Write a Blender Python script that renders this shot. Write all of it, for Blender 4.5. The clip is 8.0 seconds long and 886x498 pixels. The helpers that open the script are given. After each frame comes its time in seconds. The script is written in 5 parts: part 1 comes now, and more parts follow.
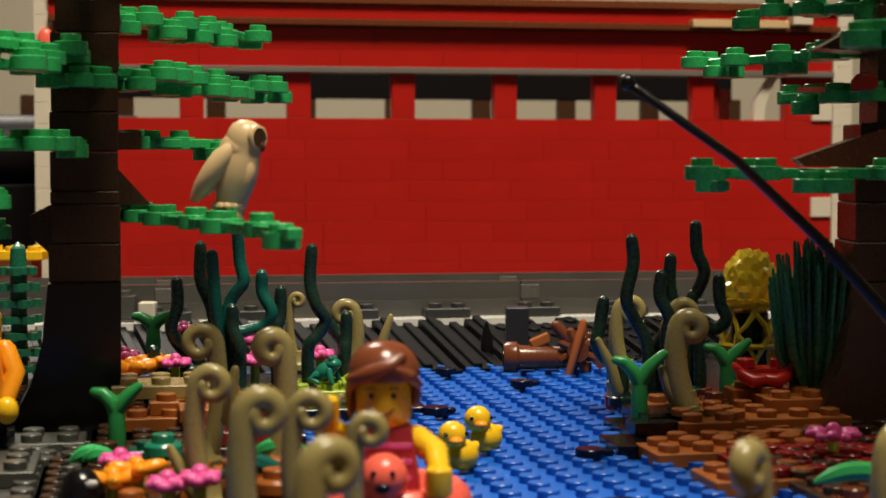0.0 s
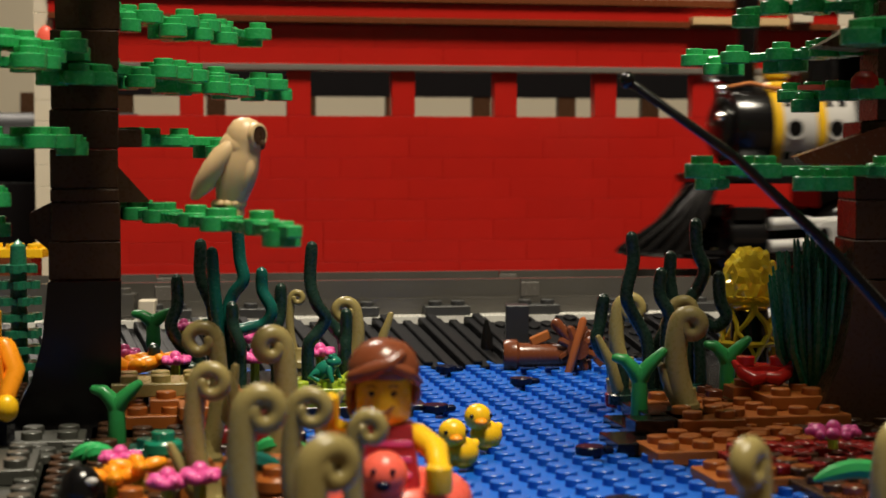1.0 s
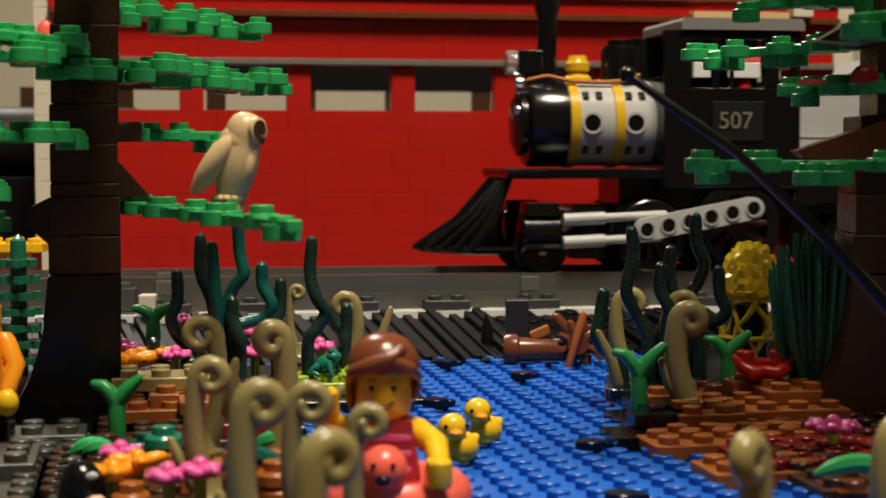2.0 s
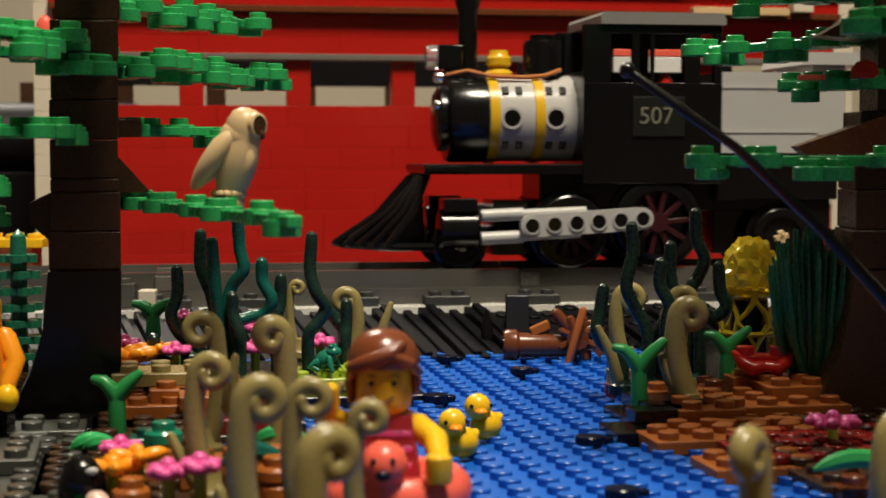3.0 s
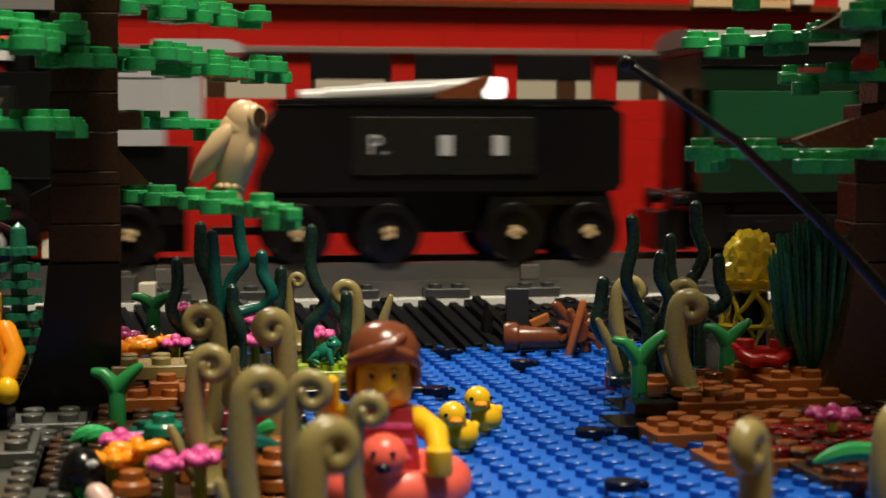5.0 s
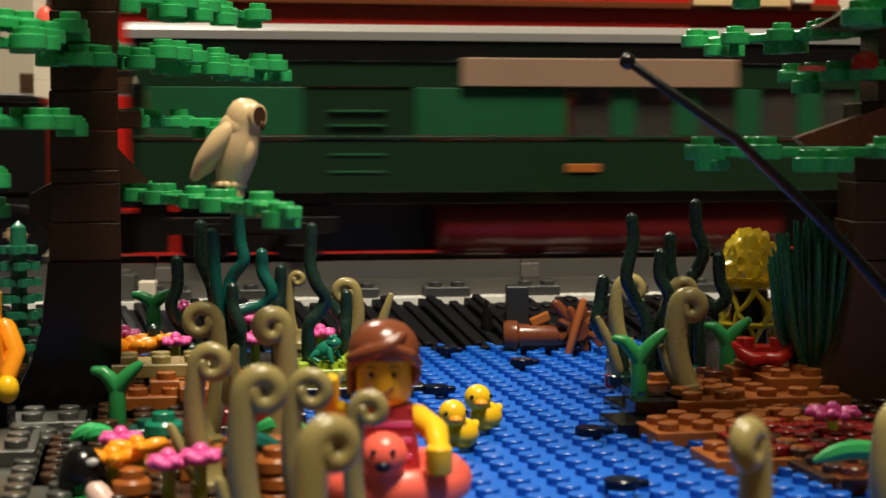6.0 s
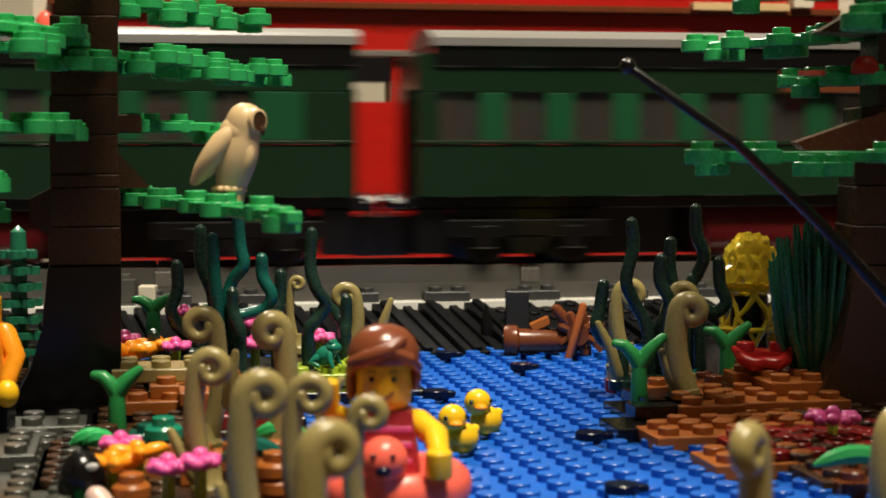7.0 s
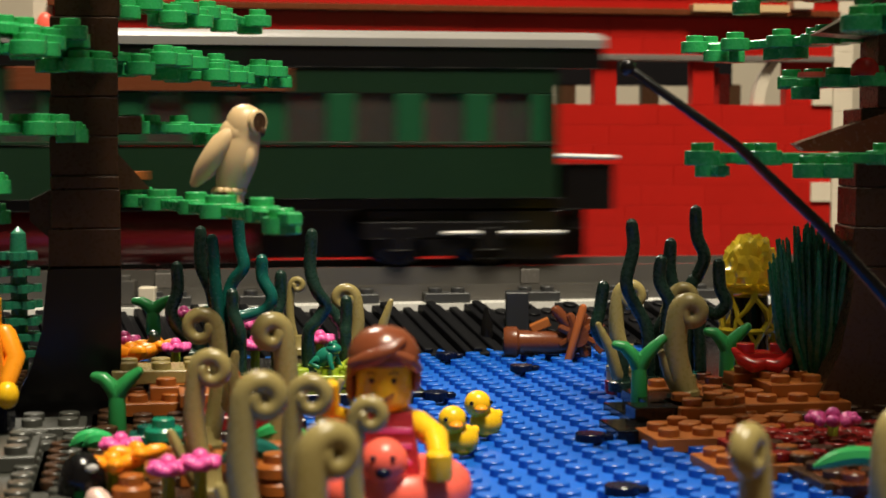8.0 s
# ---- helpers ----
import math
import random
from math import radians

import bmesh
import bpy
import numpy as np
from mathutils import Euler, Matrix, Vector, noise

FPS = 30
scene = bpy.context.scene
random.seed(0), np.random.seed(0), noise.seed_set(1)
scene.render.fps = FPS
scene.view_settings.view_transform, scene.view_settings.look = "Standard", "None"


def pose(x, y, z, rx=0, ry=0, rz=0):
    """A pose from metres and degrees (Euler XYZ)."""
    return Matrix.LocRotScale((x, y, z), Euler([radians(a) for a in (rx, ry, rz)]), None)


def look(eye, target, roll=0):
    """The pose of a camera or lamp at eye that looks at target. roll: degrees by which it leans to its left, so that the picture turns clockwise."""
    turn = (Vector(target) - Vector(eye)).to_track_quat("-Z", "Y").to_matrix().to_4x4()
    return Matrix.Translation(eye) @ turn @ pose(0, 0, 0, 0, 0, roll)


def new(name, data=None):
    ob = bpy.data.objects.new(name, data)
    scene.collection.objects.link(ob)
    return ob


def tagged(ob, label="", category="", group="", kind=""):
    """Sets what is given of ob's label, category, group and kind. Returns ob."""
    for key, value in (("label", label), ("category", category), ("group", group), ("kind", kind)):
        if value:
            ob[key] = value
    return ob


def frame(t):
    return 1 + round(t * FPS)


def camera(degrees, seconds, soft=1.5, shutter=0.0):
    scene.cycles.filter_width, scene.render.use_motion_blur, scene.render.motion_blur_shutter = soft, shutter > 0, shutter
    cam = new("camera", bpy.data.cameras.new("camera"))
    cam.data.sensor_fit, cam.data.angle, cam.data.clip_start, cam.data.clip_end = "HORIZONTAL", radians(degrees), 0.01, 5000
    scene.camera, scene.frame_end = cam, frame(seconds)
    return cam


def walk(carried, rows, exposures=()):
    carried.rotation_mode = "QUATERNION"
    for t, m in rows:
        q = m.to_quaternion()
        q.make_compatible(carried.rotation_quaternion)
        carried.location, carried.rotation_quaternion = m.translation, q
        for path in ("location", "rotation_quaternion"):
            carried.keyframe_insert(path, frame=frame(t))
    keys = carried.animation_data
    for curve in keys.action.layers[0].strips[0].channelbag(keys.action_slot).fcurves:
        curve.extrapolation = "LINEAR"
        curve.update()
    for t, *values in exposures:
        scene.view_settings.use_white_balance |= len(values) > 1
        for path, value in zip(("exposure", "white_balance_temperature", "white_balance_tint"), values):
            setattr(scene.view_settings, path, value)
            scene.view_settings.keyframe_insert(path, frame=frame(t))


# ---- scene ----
cam = camera(30.26, 8.0, soft=1.6, shutter=0.6)
cam.data.dof.use_dof, cam.data.dof.focus_distance, cam.data.dof.aperture_fstop = True, 0.45, 32.0
EYE = Vector((0.0, 0.0, 0.068))


def tilted(down, side=0.0, roll=0.0):
    """Camera pose that looks along +y, tipped down and turned by degrees."""
    return pose(EYE.x, EYE.y, EYE.z, 90 - down, roll, -side)


LEVEL = [(0.0, 3.12), (0.5, 3.13), (1.0, 3.20), (1.5, 3.29), (2.2, 3.43), (3.0, 3.55), (3.5, 3.64), (4.0, 3.73),
         (4.5, 3.77), (5.2, 3.82), (6.0, 3.86), (6.5, 3.76), (7.0, 3.70), (7.5, 3.81), (8.0, 3.65)]
walk(cam, [(t, tilted(d)) for t, d in LEVEL], [(0.0, 0.0), (4.7, 0.0), (5.8, 0.20), (6.6, 0.36), (8.0, 0.36)])

# ---- light: a dim warm room with a ceiling lamp, and an added fill behind the building ----
world = bpy.data.worlds.new("world")
scene.world = world
world.use_nodes = True
world.node_tree.nodes["Background"].inputs[0].default_value = (1.0, 0.86, 0.70, 1)
world.node_tree.nodes["Background"].inputs[1].default_value = 0.21
scene.view_settings.exposure = 0.0


def area_lamp(name, eye, target, size, watts, colour):
    data = bpy.data.lights.new(name, "AREA")
    data.shape, data.size, data.energy, data.color = "DISK", size, watts, colour
    ob = new(name, data)
    ob.matrix_world = look(eye, target)
    return ob


area_lamp("ceiling_lamp", (0.20, 0.0, 1.50), (0.0, 0.52, 0.05), 0.46, 40, (1.0, 0.905, 0.71))
# unseen fill lamp, added to brighten the room behind the windows
area_lamp("back_fill_lamp", (-0.5, 1.75, 1.5), (0.0, 1.1, 0.1), 0.5, 24, (1.0, 0.90, 0.77))

MM = 0.001


# ---- materials ----
def material(name):
    m = bpy.data.materials.new(name)
    m.use_nodes = True
    nt = m.node_tree
    return m, nt, nt.nodes["Principled BSDF"]


def plastic(name, colour, rough=0.22, vary=0.10, bump=0.02, clear=0.0, piece=0.0, spec=0.4):
    """Moulded plastic: slight shade drift, scuffs in the gloss, faint waviness."""
    m, nt, b = material(name)
    n, l = nt.nodes, nt.links
    tc = n.new("ShaderNodeTexCoord")
    big = n.new("ShaderNodeTexNoise")
    big.inputs["Scale"].default_value, big.inputs["Detail"].default_value = 45, 3
    fine = n.new("ShaderNodeTexNoise")
    fine.inputs["Scale"].default_value, fine.inputs["Detail"].default_value = 900, 6
    l.new(tc.outputs["Object"], big.inputs["Vector"])
    l.new(tc.outputs["Object"], fine.inputs["Vector"])
    mix = n.new("ShaderNodeMix")
    mix.data_type = "RGBA"
    lo = [c * (1 - vary) for c in colour]
    hi = [min(1, c * (1 + vary)) for c in colour]
    mix.inputs[6].default_value, mix.inputs[7].default_value = (*lo, 1), (*hi, 1)
    l.new(big.outputs["Fac"], mix.inputs[0])
    last = mix.outputs[2]
    if piece:
        info = n.new("ShaderNodeObjectInfo")
        hsv = n.new("ShaderNodeHueSaturation")
        ramp = n.new("ShaderNodeMapRange")
        ramp.inputs[3].default_value, ramp.inputs[4].default_value = 1 - piece, 1 + piece
        l.new(info.outputs["Random"], ramp.inputs[0])
        l.new(ramp.outputs[0], hsv.inputs["Value"])
        l.new(last, hsv.inputs["Color"])
        last = hsv.outputs[0]
    l.new(last, b.inputs["Base Color"])
    rr = n.new("ShaderNodeMapRange")
    rr.inputs[3].default_value, rr.inputs[4].default_value = max(0.05, rough - 0.08), rough + 0.14
    l.new(fine.outputs["Fac"], rr.inputs[0])
    l.new(rr.outputs[0], b.inputs["Roughness"])
    bp = n.new("ShaderNodeBump")
    bp.inputs["Strength"].default_value, bp.inputs["Distance"].default_value = bump * 4, 0.0004
    l.new(big.outputs["Fac"], bp.inputs["Height"])
    l.new(bp.outputs[0], b.inputs["Normal"])
    b.inputs["Specular IOR Level"].default_value = spec
    b.inputs["Coat Weight"].default_value = clear
    return m


def see_through(name, colour, rough=0.08, clear=0.85):
    m, nt, b = material(name)
    b.inputs["Base Color"].default_value = (*colour, 1)
    b.inputs["Roughness"].default_value = rough
    b.inputs["Transmission Weight"].default_value = clear
    b.inputs["IOR"].default_value = 1.45
    return m


def wall_paint(name, colour):
    m, nt, b = material(name)
    n, l = nt.nodes, nt.links
    tc = n.new("ShaderNodeTexCoord")
    no = n.new("ShaderNodeTexNoise")
    no.inputs["Scale"].default_value, no.inputs["Detail"].default_value = 3, 8
    l.new(tc.outputs["Object"], no.inputs["Vector"])
    mix = n.new("ShaderNodeMix")
    mix.data_type = "RGBA"
    mix.inputs[6].default_value = (*[c * 0.88 for c in colour], 1)
    mix.inputs[7].default_value = (*colour, 1)
    l.new(no.outputs["Fac"], mix.inputs[0])
    l.new(mix.outputs[2], b.inputs["Base Color"])
    b.inputs["Roughness"].default_value = 0.8
    return m


RED = plastic("red_plastic", (0.40, 0.012, 0.008), 0.20, piece=0.04)
DARK_RED = plastic("dark_red_plastic", (0.27, 0.012, 0.010), 0.24, piece=0.10)
BLUE = plastic("blue_plastic", (0.008, 0.100, 0.47), 0.32, spec=0.3)
DARK_BLUE = plastic("dark_blue_plastic", (0.003, 0.005, 0.020), 0.2, spec=0.25)
BLACK = plastic("black_plastic", (0.0048, 0.0044, 0.0046), 0.15, spec=0.36)
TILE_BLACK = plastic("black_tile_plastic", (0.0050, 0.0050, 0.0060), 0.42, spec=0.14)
GREY = plastic("light_grey_plastic", (0.42, 0.41, 0.40), 0.28)
SILVER = plastic("flat_silver_plastic", (0.44, 0.42, 0.40), 0.16)
DGREY = plastic("dark_grey_plastic", (0.072, 0.067, 0.060), 0.20, piece=0.12)
SLEEPER = plastic("sleeper_grey_plastic", (0.040, 0.040, 0.040), 0.34, piece=0.15)
WHITE = plastic("white_plastic", (0.72, 0.70, 0.66), 0.25)
GREEN = plastic("bright_green_plastic", (0.028, 0.34, 0.095), 0.24)
DGREEN = plastic("dark_green_plastic", (0.014, 0.125, 0.066), 0.25)
STEM = plastic("blackish_green_plastic", (0.010, 0.028, 0.020), 0.25)
TEAL = plastic("teal_plastic", (0.006, 0.080, 0.062), 0.22)
OLIVE = plastic("olive_plastic", (0.26, 0.205, 0.075), 0.26)
LIME = plastic("lime_plastic", (0.32, 0.42, 0.03), 0.25)
TAN = plastic("tan_plastic", (0.60, 0.42, 0.22), 0.34)
BROWN = plastic("reddish_brown_plastic", (0.14, 0.038, 0.014), 0.22, piece=0.12)
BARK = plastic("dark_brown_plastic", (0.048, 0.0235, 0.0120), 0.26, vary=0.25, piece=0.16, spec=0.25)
NOUGAT = plastic("medium_nougat_plastic", (0.30, 0.088, 0.017), 0.32, piece=0.14, spec=0.22)
YELLOW = plastic("yellow_plastic", (0.78, 0.45, 0.012), 0.24)
GOLD = plastic("gold_band_plastic", (0.62, 0.36, 0.015), 0.2)
ORANGE = plastic("orange_plastic", (0.85, 0.29, 0.012), 0.26)
PINK = plastic("magenta_plastic", (0.68, 0.09, 0.32), 0.28)
CORAL = plastic("coral_plastic", (0.80, 0.12, 0.08), 0.26)
COACH = plastic("coach_green_plastic", (0.0075, 0.0225, 0.0105), 0.20, spec=0.3)
COACH_LIGHT = plastic("coach_mid_green_plastic", (0.011, 0.070, 0.028), 0.20, spec=0.3)
CLEAR_YELLOW = see_through("clear_yellow_plastic", (1.0, 0.76, 0.05), 0.04, 0.42)
CLEAR = see_through("clear_plastic", (0.9, 0.9, 0.9), 0.03)
PANE = see_through("smoky_window_plastic", (0.20, 0.19, 0.17), 0.05)
PATH = plastic("path_grey_plastic", (0.052, 0.053, 0.046), 0.30, piece=0.15)
ROOF = plastic("roof_grey_plastic", (0.20, 0.19, 0.175), 0.34)
CREAM = plastic("cream_plastic", (0.62, 0.55, 0.44), 0.30)
SLATE = plastic("dark_slate_plastic", (0.020, 0.021, 0.024), 0.35)
GREYISH = plastic("worn_grey_plastic", (0.11, 0.10, 0.09), 0.22)
CHROME = plastic("chrome_plastic", (0.75, 0.73, 0.70), 0.08)
CHROME.node_tree.nodes["Principled BSDF"].inputs["Metallic"].default_value = 1.0
LEDGE = plastic("ledge_grey_plastic", (0.15, 0.135, 0.12), 0.30)
# table and unseen walls are darkened so that black plastic reflects less light
TABLE = wall_paint("low_bounce_wood", (0.060, 0.032, 0.017))
DIM = wall_paint("low_bounce_wall_paint", (0.13, 0.105, 0.08))
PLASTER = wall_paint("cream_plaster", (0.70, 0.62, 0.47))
CEIL = wall_paint("white_ceiling_paint", (0.78, 0.76, 0.70))


# ---- building kit (lengths in millimetres) ----
def part(name, bm, mat, parent=None, label="", smooth=True):
    """Link a bmesh in millimetres as one mesh object, under a thing or part."""
    bmesh.ops.scale(bm, vec=(MM, MM, MM), verts=bm.verts)
    bmesh.ops.recalc_face_normals(bm, faces=bm.faces)
    me = bpy.data.meshes.new(name)
    bm.to_mesh(me)
    bm.free()
    for m in mat if isinstance(mat, (list, tuple)) else [mat]:
        me.materials.append(m)
    if smooth:
        me.set_sharp_from_angle(angle=radians(35))
        me.polygons.foreach_set("use_smooth", [True] * len(me.polygons))
    ob = new(name, me)
    if parent:
        ob.parent = parent
    if label:
        tagged(ob, label)
    return ob


def base(name, at, label, category, group="", rz=0.0, kind=""):
    ob = new(name)
    ob.empty_display_size = 0.01
    ob.matrix_basis = pose(at[0] * MM, at[1] * MM, at[2] * MM, 0, 0, rz)
    return tagged(ob, label, category, group, kind)


def paint(bm, before, index):
    if index:
        for f in bm.faces:
            if f not in before:
                f.material_index = index


def box(bm, lo, hi, bev=0.25, mat=0, turn=None):
    """A bevelled block from corner lo to corner hi."""
    lo, hi = Vector(lo), Vector(hi)
    m = Matrix.Translation((lo + hi) / 2) @ Matrix.Diagonal((*(hi - lo), 1))
    if turn:
        m = turn @ m
    vs = bmesh.ops.create_cube(bm, size=1, matrix=m)["verts"]
    fs = {f for v in vs for f in v.link_faces}
    if bev:
        es = list({e for v in vs for e in v.link_edges})
        out = bmesh.ops.bevel(bm, geom=es, offset=bev, segments=1, affect="EDGES", profile=0.5)
        fs = {f for f in fs if f.is_valid} | set(out["faces"])
        for v in out["verts"]:
            fs.update(v.link_faces)
    for f in fs:
        f.material_index = mat
    return bm


def lathe(bm, profile, at=(0, 0, 0), axis="Z", seg=20, mat=0, turn=None):
    """A turned form: profile rows (radius, height) round an axis through at."""
    rot = {"Z": Matrix(), "Y": Matrix.Rotation(radians(-90), 4, "X"), "X": Matrix.Rotation(radians(90), 4, "Y")}[axis]
    m = Matrix.Translation(at) @ (turn or Matrix()) @ rot
    rings = []
    for r, h in profile:
        if r < 1e-6:
            rings.append([bm.verts.new(m @ Vector((0, 0, h)))])
        else:
            rings.append([bm.verts.new(m @ Vector((r * math.cos(2 * math.pi * i / seg), r * math.sin(2 * math.pi * i / seg), h)))
                          for i in range(seg)])
    for a, b in zip(rings, rings[1:]):
        for i in range(seg):
            j = (i + 1) % seg
            if len(a) == 1 and len(b) == 1:
                continue
            loop = [a[0], b[j], b[i]] if len(a) == 1 else [a[i], a[j], b[0]] if len(b) == 1 else [a[i], a[j], b[j], b[i]]
            bm.faces.new(loop).material_index = mat
    for ring in (rings[0], rings[-1]) if profile[0] != profile[-1] else ():
        if len(ring) > 2:
            bm.faces.new(ring).material_index = mat
    return bm


def stud(bm, x, y, z, r=2.4, h=1.7, seg=14, mat=0):
    return lathe(bm, [(r, 0), (r, h - 0.2), (r - 0.2, h)], (x, y, z), seg=seg, mat=mat)


def plate(bm, x, y, z, nx, ny, h=3.2, studs=True, mat=0, pitch=8.0):
    """A studded plate or brick of nx by ny studs with its corner at x, y."""
    box(bm, (x + 0.05, y + 0.05, z), (x + nx * pitch - 0.05, y + ny * pitch - 0.05, z + h), 0.22, mat)
    if studs:
        for i in range(nx):
            for j in range(ny):
                stud(bm, x + (i + 0.5) * pitch, y + (j + 0.5) * pitch, z + h, mat=mat)
    return bm


def tube(bm, points, radii, seg=12, mat=0, cap=True):
    """A round rod along points, with a radius at each, ends rounded."""
    pts = [Vector(p) for p in points]
    rad = list(radii) if isinstance(radii, (list, tuple)) else [radii] * len(pts)
    if cap:
        for end, ref in ((0, 1), (-1, -2)):
            d = (pts[end] - pts[ref]).normalized()
            r = rad[end]
            extra = [(pts[end] + d * r * 0.6, r * 0.8), (pts[end] + d * r * 0.95, r * 0.3)]
            if end == 0:
                pts, rad = [p for p, _ in extra[::-1]] + pts, [q for _, q in extra[::-1]] + rad
            else:
                pts, rad = pts + [p for p, _ in extra], rad + [q for _, q in extra]
    side = None
    rings = []
    for i, p in enumerate(pts):
        d = (pts[min(i + 1, len(pts) - 1)] - pts[max(i - 1, 0)]).normalized()
        if side is None:
            side = d.orthogonal().normalized()
        side = (side - d * side.dot(d)).normalized()
        up = d.cross(side)
        rings.append([bm.verts.new(p + (side * math.cos(a) + up * math.sin(a)) * rad[i])
                      for a in (2 * math.pi * k / seg for k in range(seg))])
    for a, b in zip(rings, rings[1:]):
        for i in range(seg):
            bm.faces.new([a[i], a[(i + 1) % seg], b[(i + 1) % seg], b[i]]).material_index = mat
    bm.faces.new(rings[0]).material_index = mat
    bm.faces.new(rings[-1]).material_index = mat
    return bm


def prism(bm, outline, y0, y1, mat=0):
    """A flat form in x and z pushed from y0 to y1."""
    a = [bm.verts.new((x, y0, z)) for x, z in outline]
    b = [bm.verts.new((x, y1, z)) for x, z in outline]
    bm.faces.new(a).material_index = mat
    bm.faces.new(b[::-1]).material_index = mat
    for i in range(len(a)):
        j = (i + 1) % len(a)
        bm.faces.new([a[i], b[i], b[j], a[j]]).material_index = mat
    return bm


def ball(bm, at, r, mat=0, seg=16, squash=(1, 1, 1), turn=None):
    m = Matrix.Translation(at) @ (turn or Matrix()) @ Matrix.Diagonal((r * squash[0], r * squash[1], r * squash[2], 1))
    vs = bmesh.ops.create_uvsphere(bm, u_segments=seg, v_segments=max(6, seg * 2 // 3), radius=1, matrix=m)["verts"]
    for f in {f for v in vs for f in v.link_faces}:
        f.material_index = mat
    return bm


def fresh():
    return bmesh.new()


# ---- the room, the table and the water ----
def room():
    bm = fresh()
    box(bm, (-1700, -900, -60), (1700, 2600, -12.2), 1)
    tagged(part("table", bm, TABLE, label="wooden table under the whole layout, darkened to cut bounced light"), category="table", kind="structure")
    # south, west and east walls are unseen, kept dark to limit bounced light
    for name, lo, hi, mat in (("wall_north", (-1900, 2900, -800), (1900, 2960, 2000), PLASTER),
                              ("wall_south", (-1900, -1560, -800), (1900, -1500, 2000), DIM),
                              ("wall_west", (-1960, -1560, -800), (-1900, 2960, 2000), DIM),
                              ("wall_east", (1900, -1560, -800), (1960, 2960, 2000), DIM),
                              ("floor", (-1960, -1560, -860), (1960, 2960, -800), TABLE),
                              ("ceiling", (-1960, -1560, 2000), (1960, 2960, 2060), CEIL)):
        bm = fresh()
        box(bm, lo, hi, 0)
        tagged(part(name, bm, mat, label="plain painted surface of the dim room"), category="wall" if "wall" in name else name, kind="structure")


TURN = 10.6     # the pond plate lies turned against the view


def pond():
    bm = fresh()
    nx, ny = 40, 44
    box(bm, (-nx * 4, 0, -3.2), (nx * 4, ny * 8, 0), 0.2)
    grid = Matrix.Rotation(radians(TURN), 4, "Z")
    for i in range(nx):
        for j in range(ny):
            x, y = (i + 0.5 - nx / 2) * 8, (j + 0.5) * 8
            p = grid @ Vector((x, y, 0))
            if -125 < p.x < 125 and 20 < p.y < 360:
                stud(bm, x, y, 0, seg=12)
    ob = part("water", bm, BLUE, label="bright blue studded baseplate used as pond water")
    ob.matrix_basis = pose(0.020, 0.225, 0, 0, 0, TURN)
    tagged(ob, category="water", kind="structure")


# ---- the track ----
X0, D0, HEAD = -17.0, 596.0, radians(9.0)      # a point of the centre line, and its heading
RAIL = 25.0


def along(s, side=0.0):
    """Place and heading on the centre line at arc length s, moved sideways."""
    return X0 + s * math.cos(HEAD) - side * math.sin(HEAD), D0 + s * math.sin(HEAD) + side * math.cos(HEAD), HEAD


def swept(bm, s0, s1, lo, hi, z0, z1, steps=12, mat=0):
    """A bar of box section that follows the track from s0 to s1."""
    rows = []
    for k in range(steps + 1):
        s = s0 + (s1 - s0) * k / steps
        a, b = along(s, lo), along(s, hi)
        rows.append([bm.verts.new((a[0], a[1], z0)), bm.verts.new((a[0], a[1], z1)), bm.verts.new((b[0], b[1], z1)), bm.verts.new((b[0], b[1], z0))])
    for p, q in zip(rows, rows[1:]):
        for i in range(4):
            bm.faces.new([p[i], p[(i + 1) % 4], q[(i + 1) % 4], q[i]]).material_index = mat
    bm.faces.new(rows[0]).material_index = mat
    bm.faces.new(rows[-1]).material_index = mat
    return bm


def track():
    for k in range(-9, 11):
        s0 = k * 128 - 8 + 50
        s1 = s0 + 127.6
        mid = along((s0 + s1) / 2)
        seg = base("track_section", (0, 0, 0), "dark grey toy railway track section on raised ballast", "track", "track sections")
        for side in (-20, 20):
            bm = fresh()
            swept(bm, s0, s1, side - 1.6, side + 1.6, RAIL - 6.5, RAIL)
            swept(bm, s0, s1, side - 3.6, side + 3.6, RAIL - 11.9, RAIL - 6.4)
            part("rail", bm, DGREY, seg)
        for i in range(4):
            x, y, a = along(s0 + 4 + i * 32)
            bm = fresh()
            m = Matrix.Translation((x, y, 0)) @ Matrix.Rotation(a, 4, "Z")
            box(bm, (-7.9, -31.8, RAIL - 11.8), (7.9, 31.8, RAIL - 8.6), 0.25, turn=m)
            for sx in (-4, 4):
                for sy in (-28, 28):
                    p = m @ Vector((sx, sy, 0))
                    stud(bm, p.x, p.y, RAIL - 8.6)
            part("sleeper", bm, SLEEPER, seg)
        x, y, a = along(s0 + 3)
        m = Matrix.Translation((x, y, 0)) @ Matrix.Rotation(a, 4, "Z")
        for side in (-20, 20):
            bm = fresh()
            box(bm, (-3.4, side - 2.6, RAIL - 6.3), (3.4, side + 2.6, RAIL - 1.2), 0.2, turn=m)
            part("rail_joiner", bm, GREYISH, seg, "paler grey joiner between two rails")
    bm = fresh()
    swept(bm, -1110, 1410, -33, 33, RAIL - 18, RAIL - 12, 40)
    tagged(part("track_bed", bm, WHITE, label="white plate bed carrying the railway track", smooth=False), category="track bed", kind="structure")
    bm = fresh()
    swept(bm, -1110, 1410, -30, 30, -12, RAIL - 18.2, 40)
    tagged(part("embankment", bm, TILE_BLACK, label="black core of the raised railway embankment", smooth=False), category="embankment", kind="structure")


room()
pond()
track()


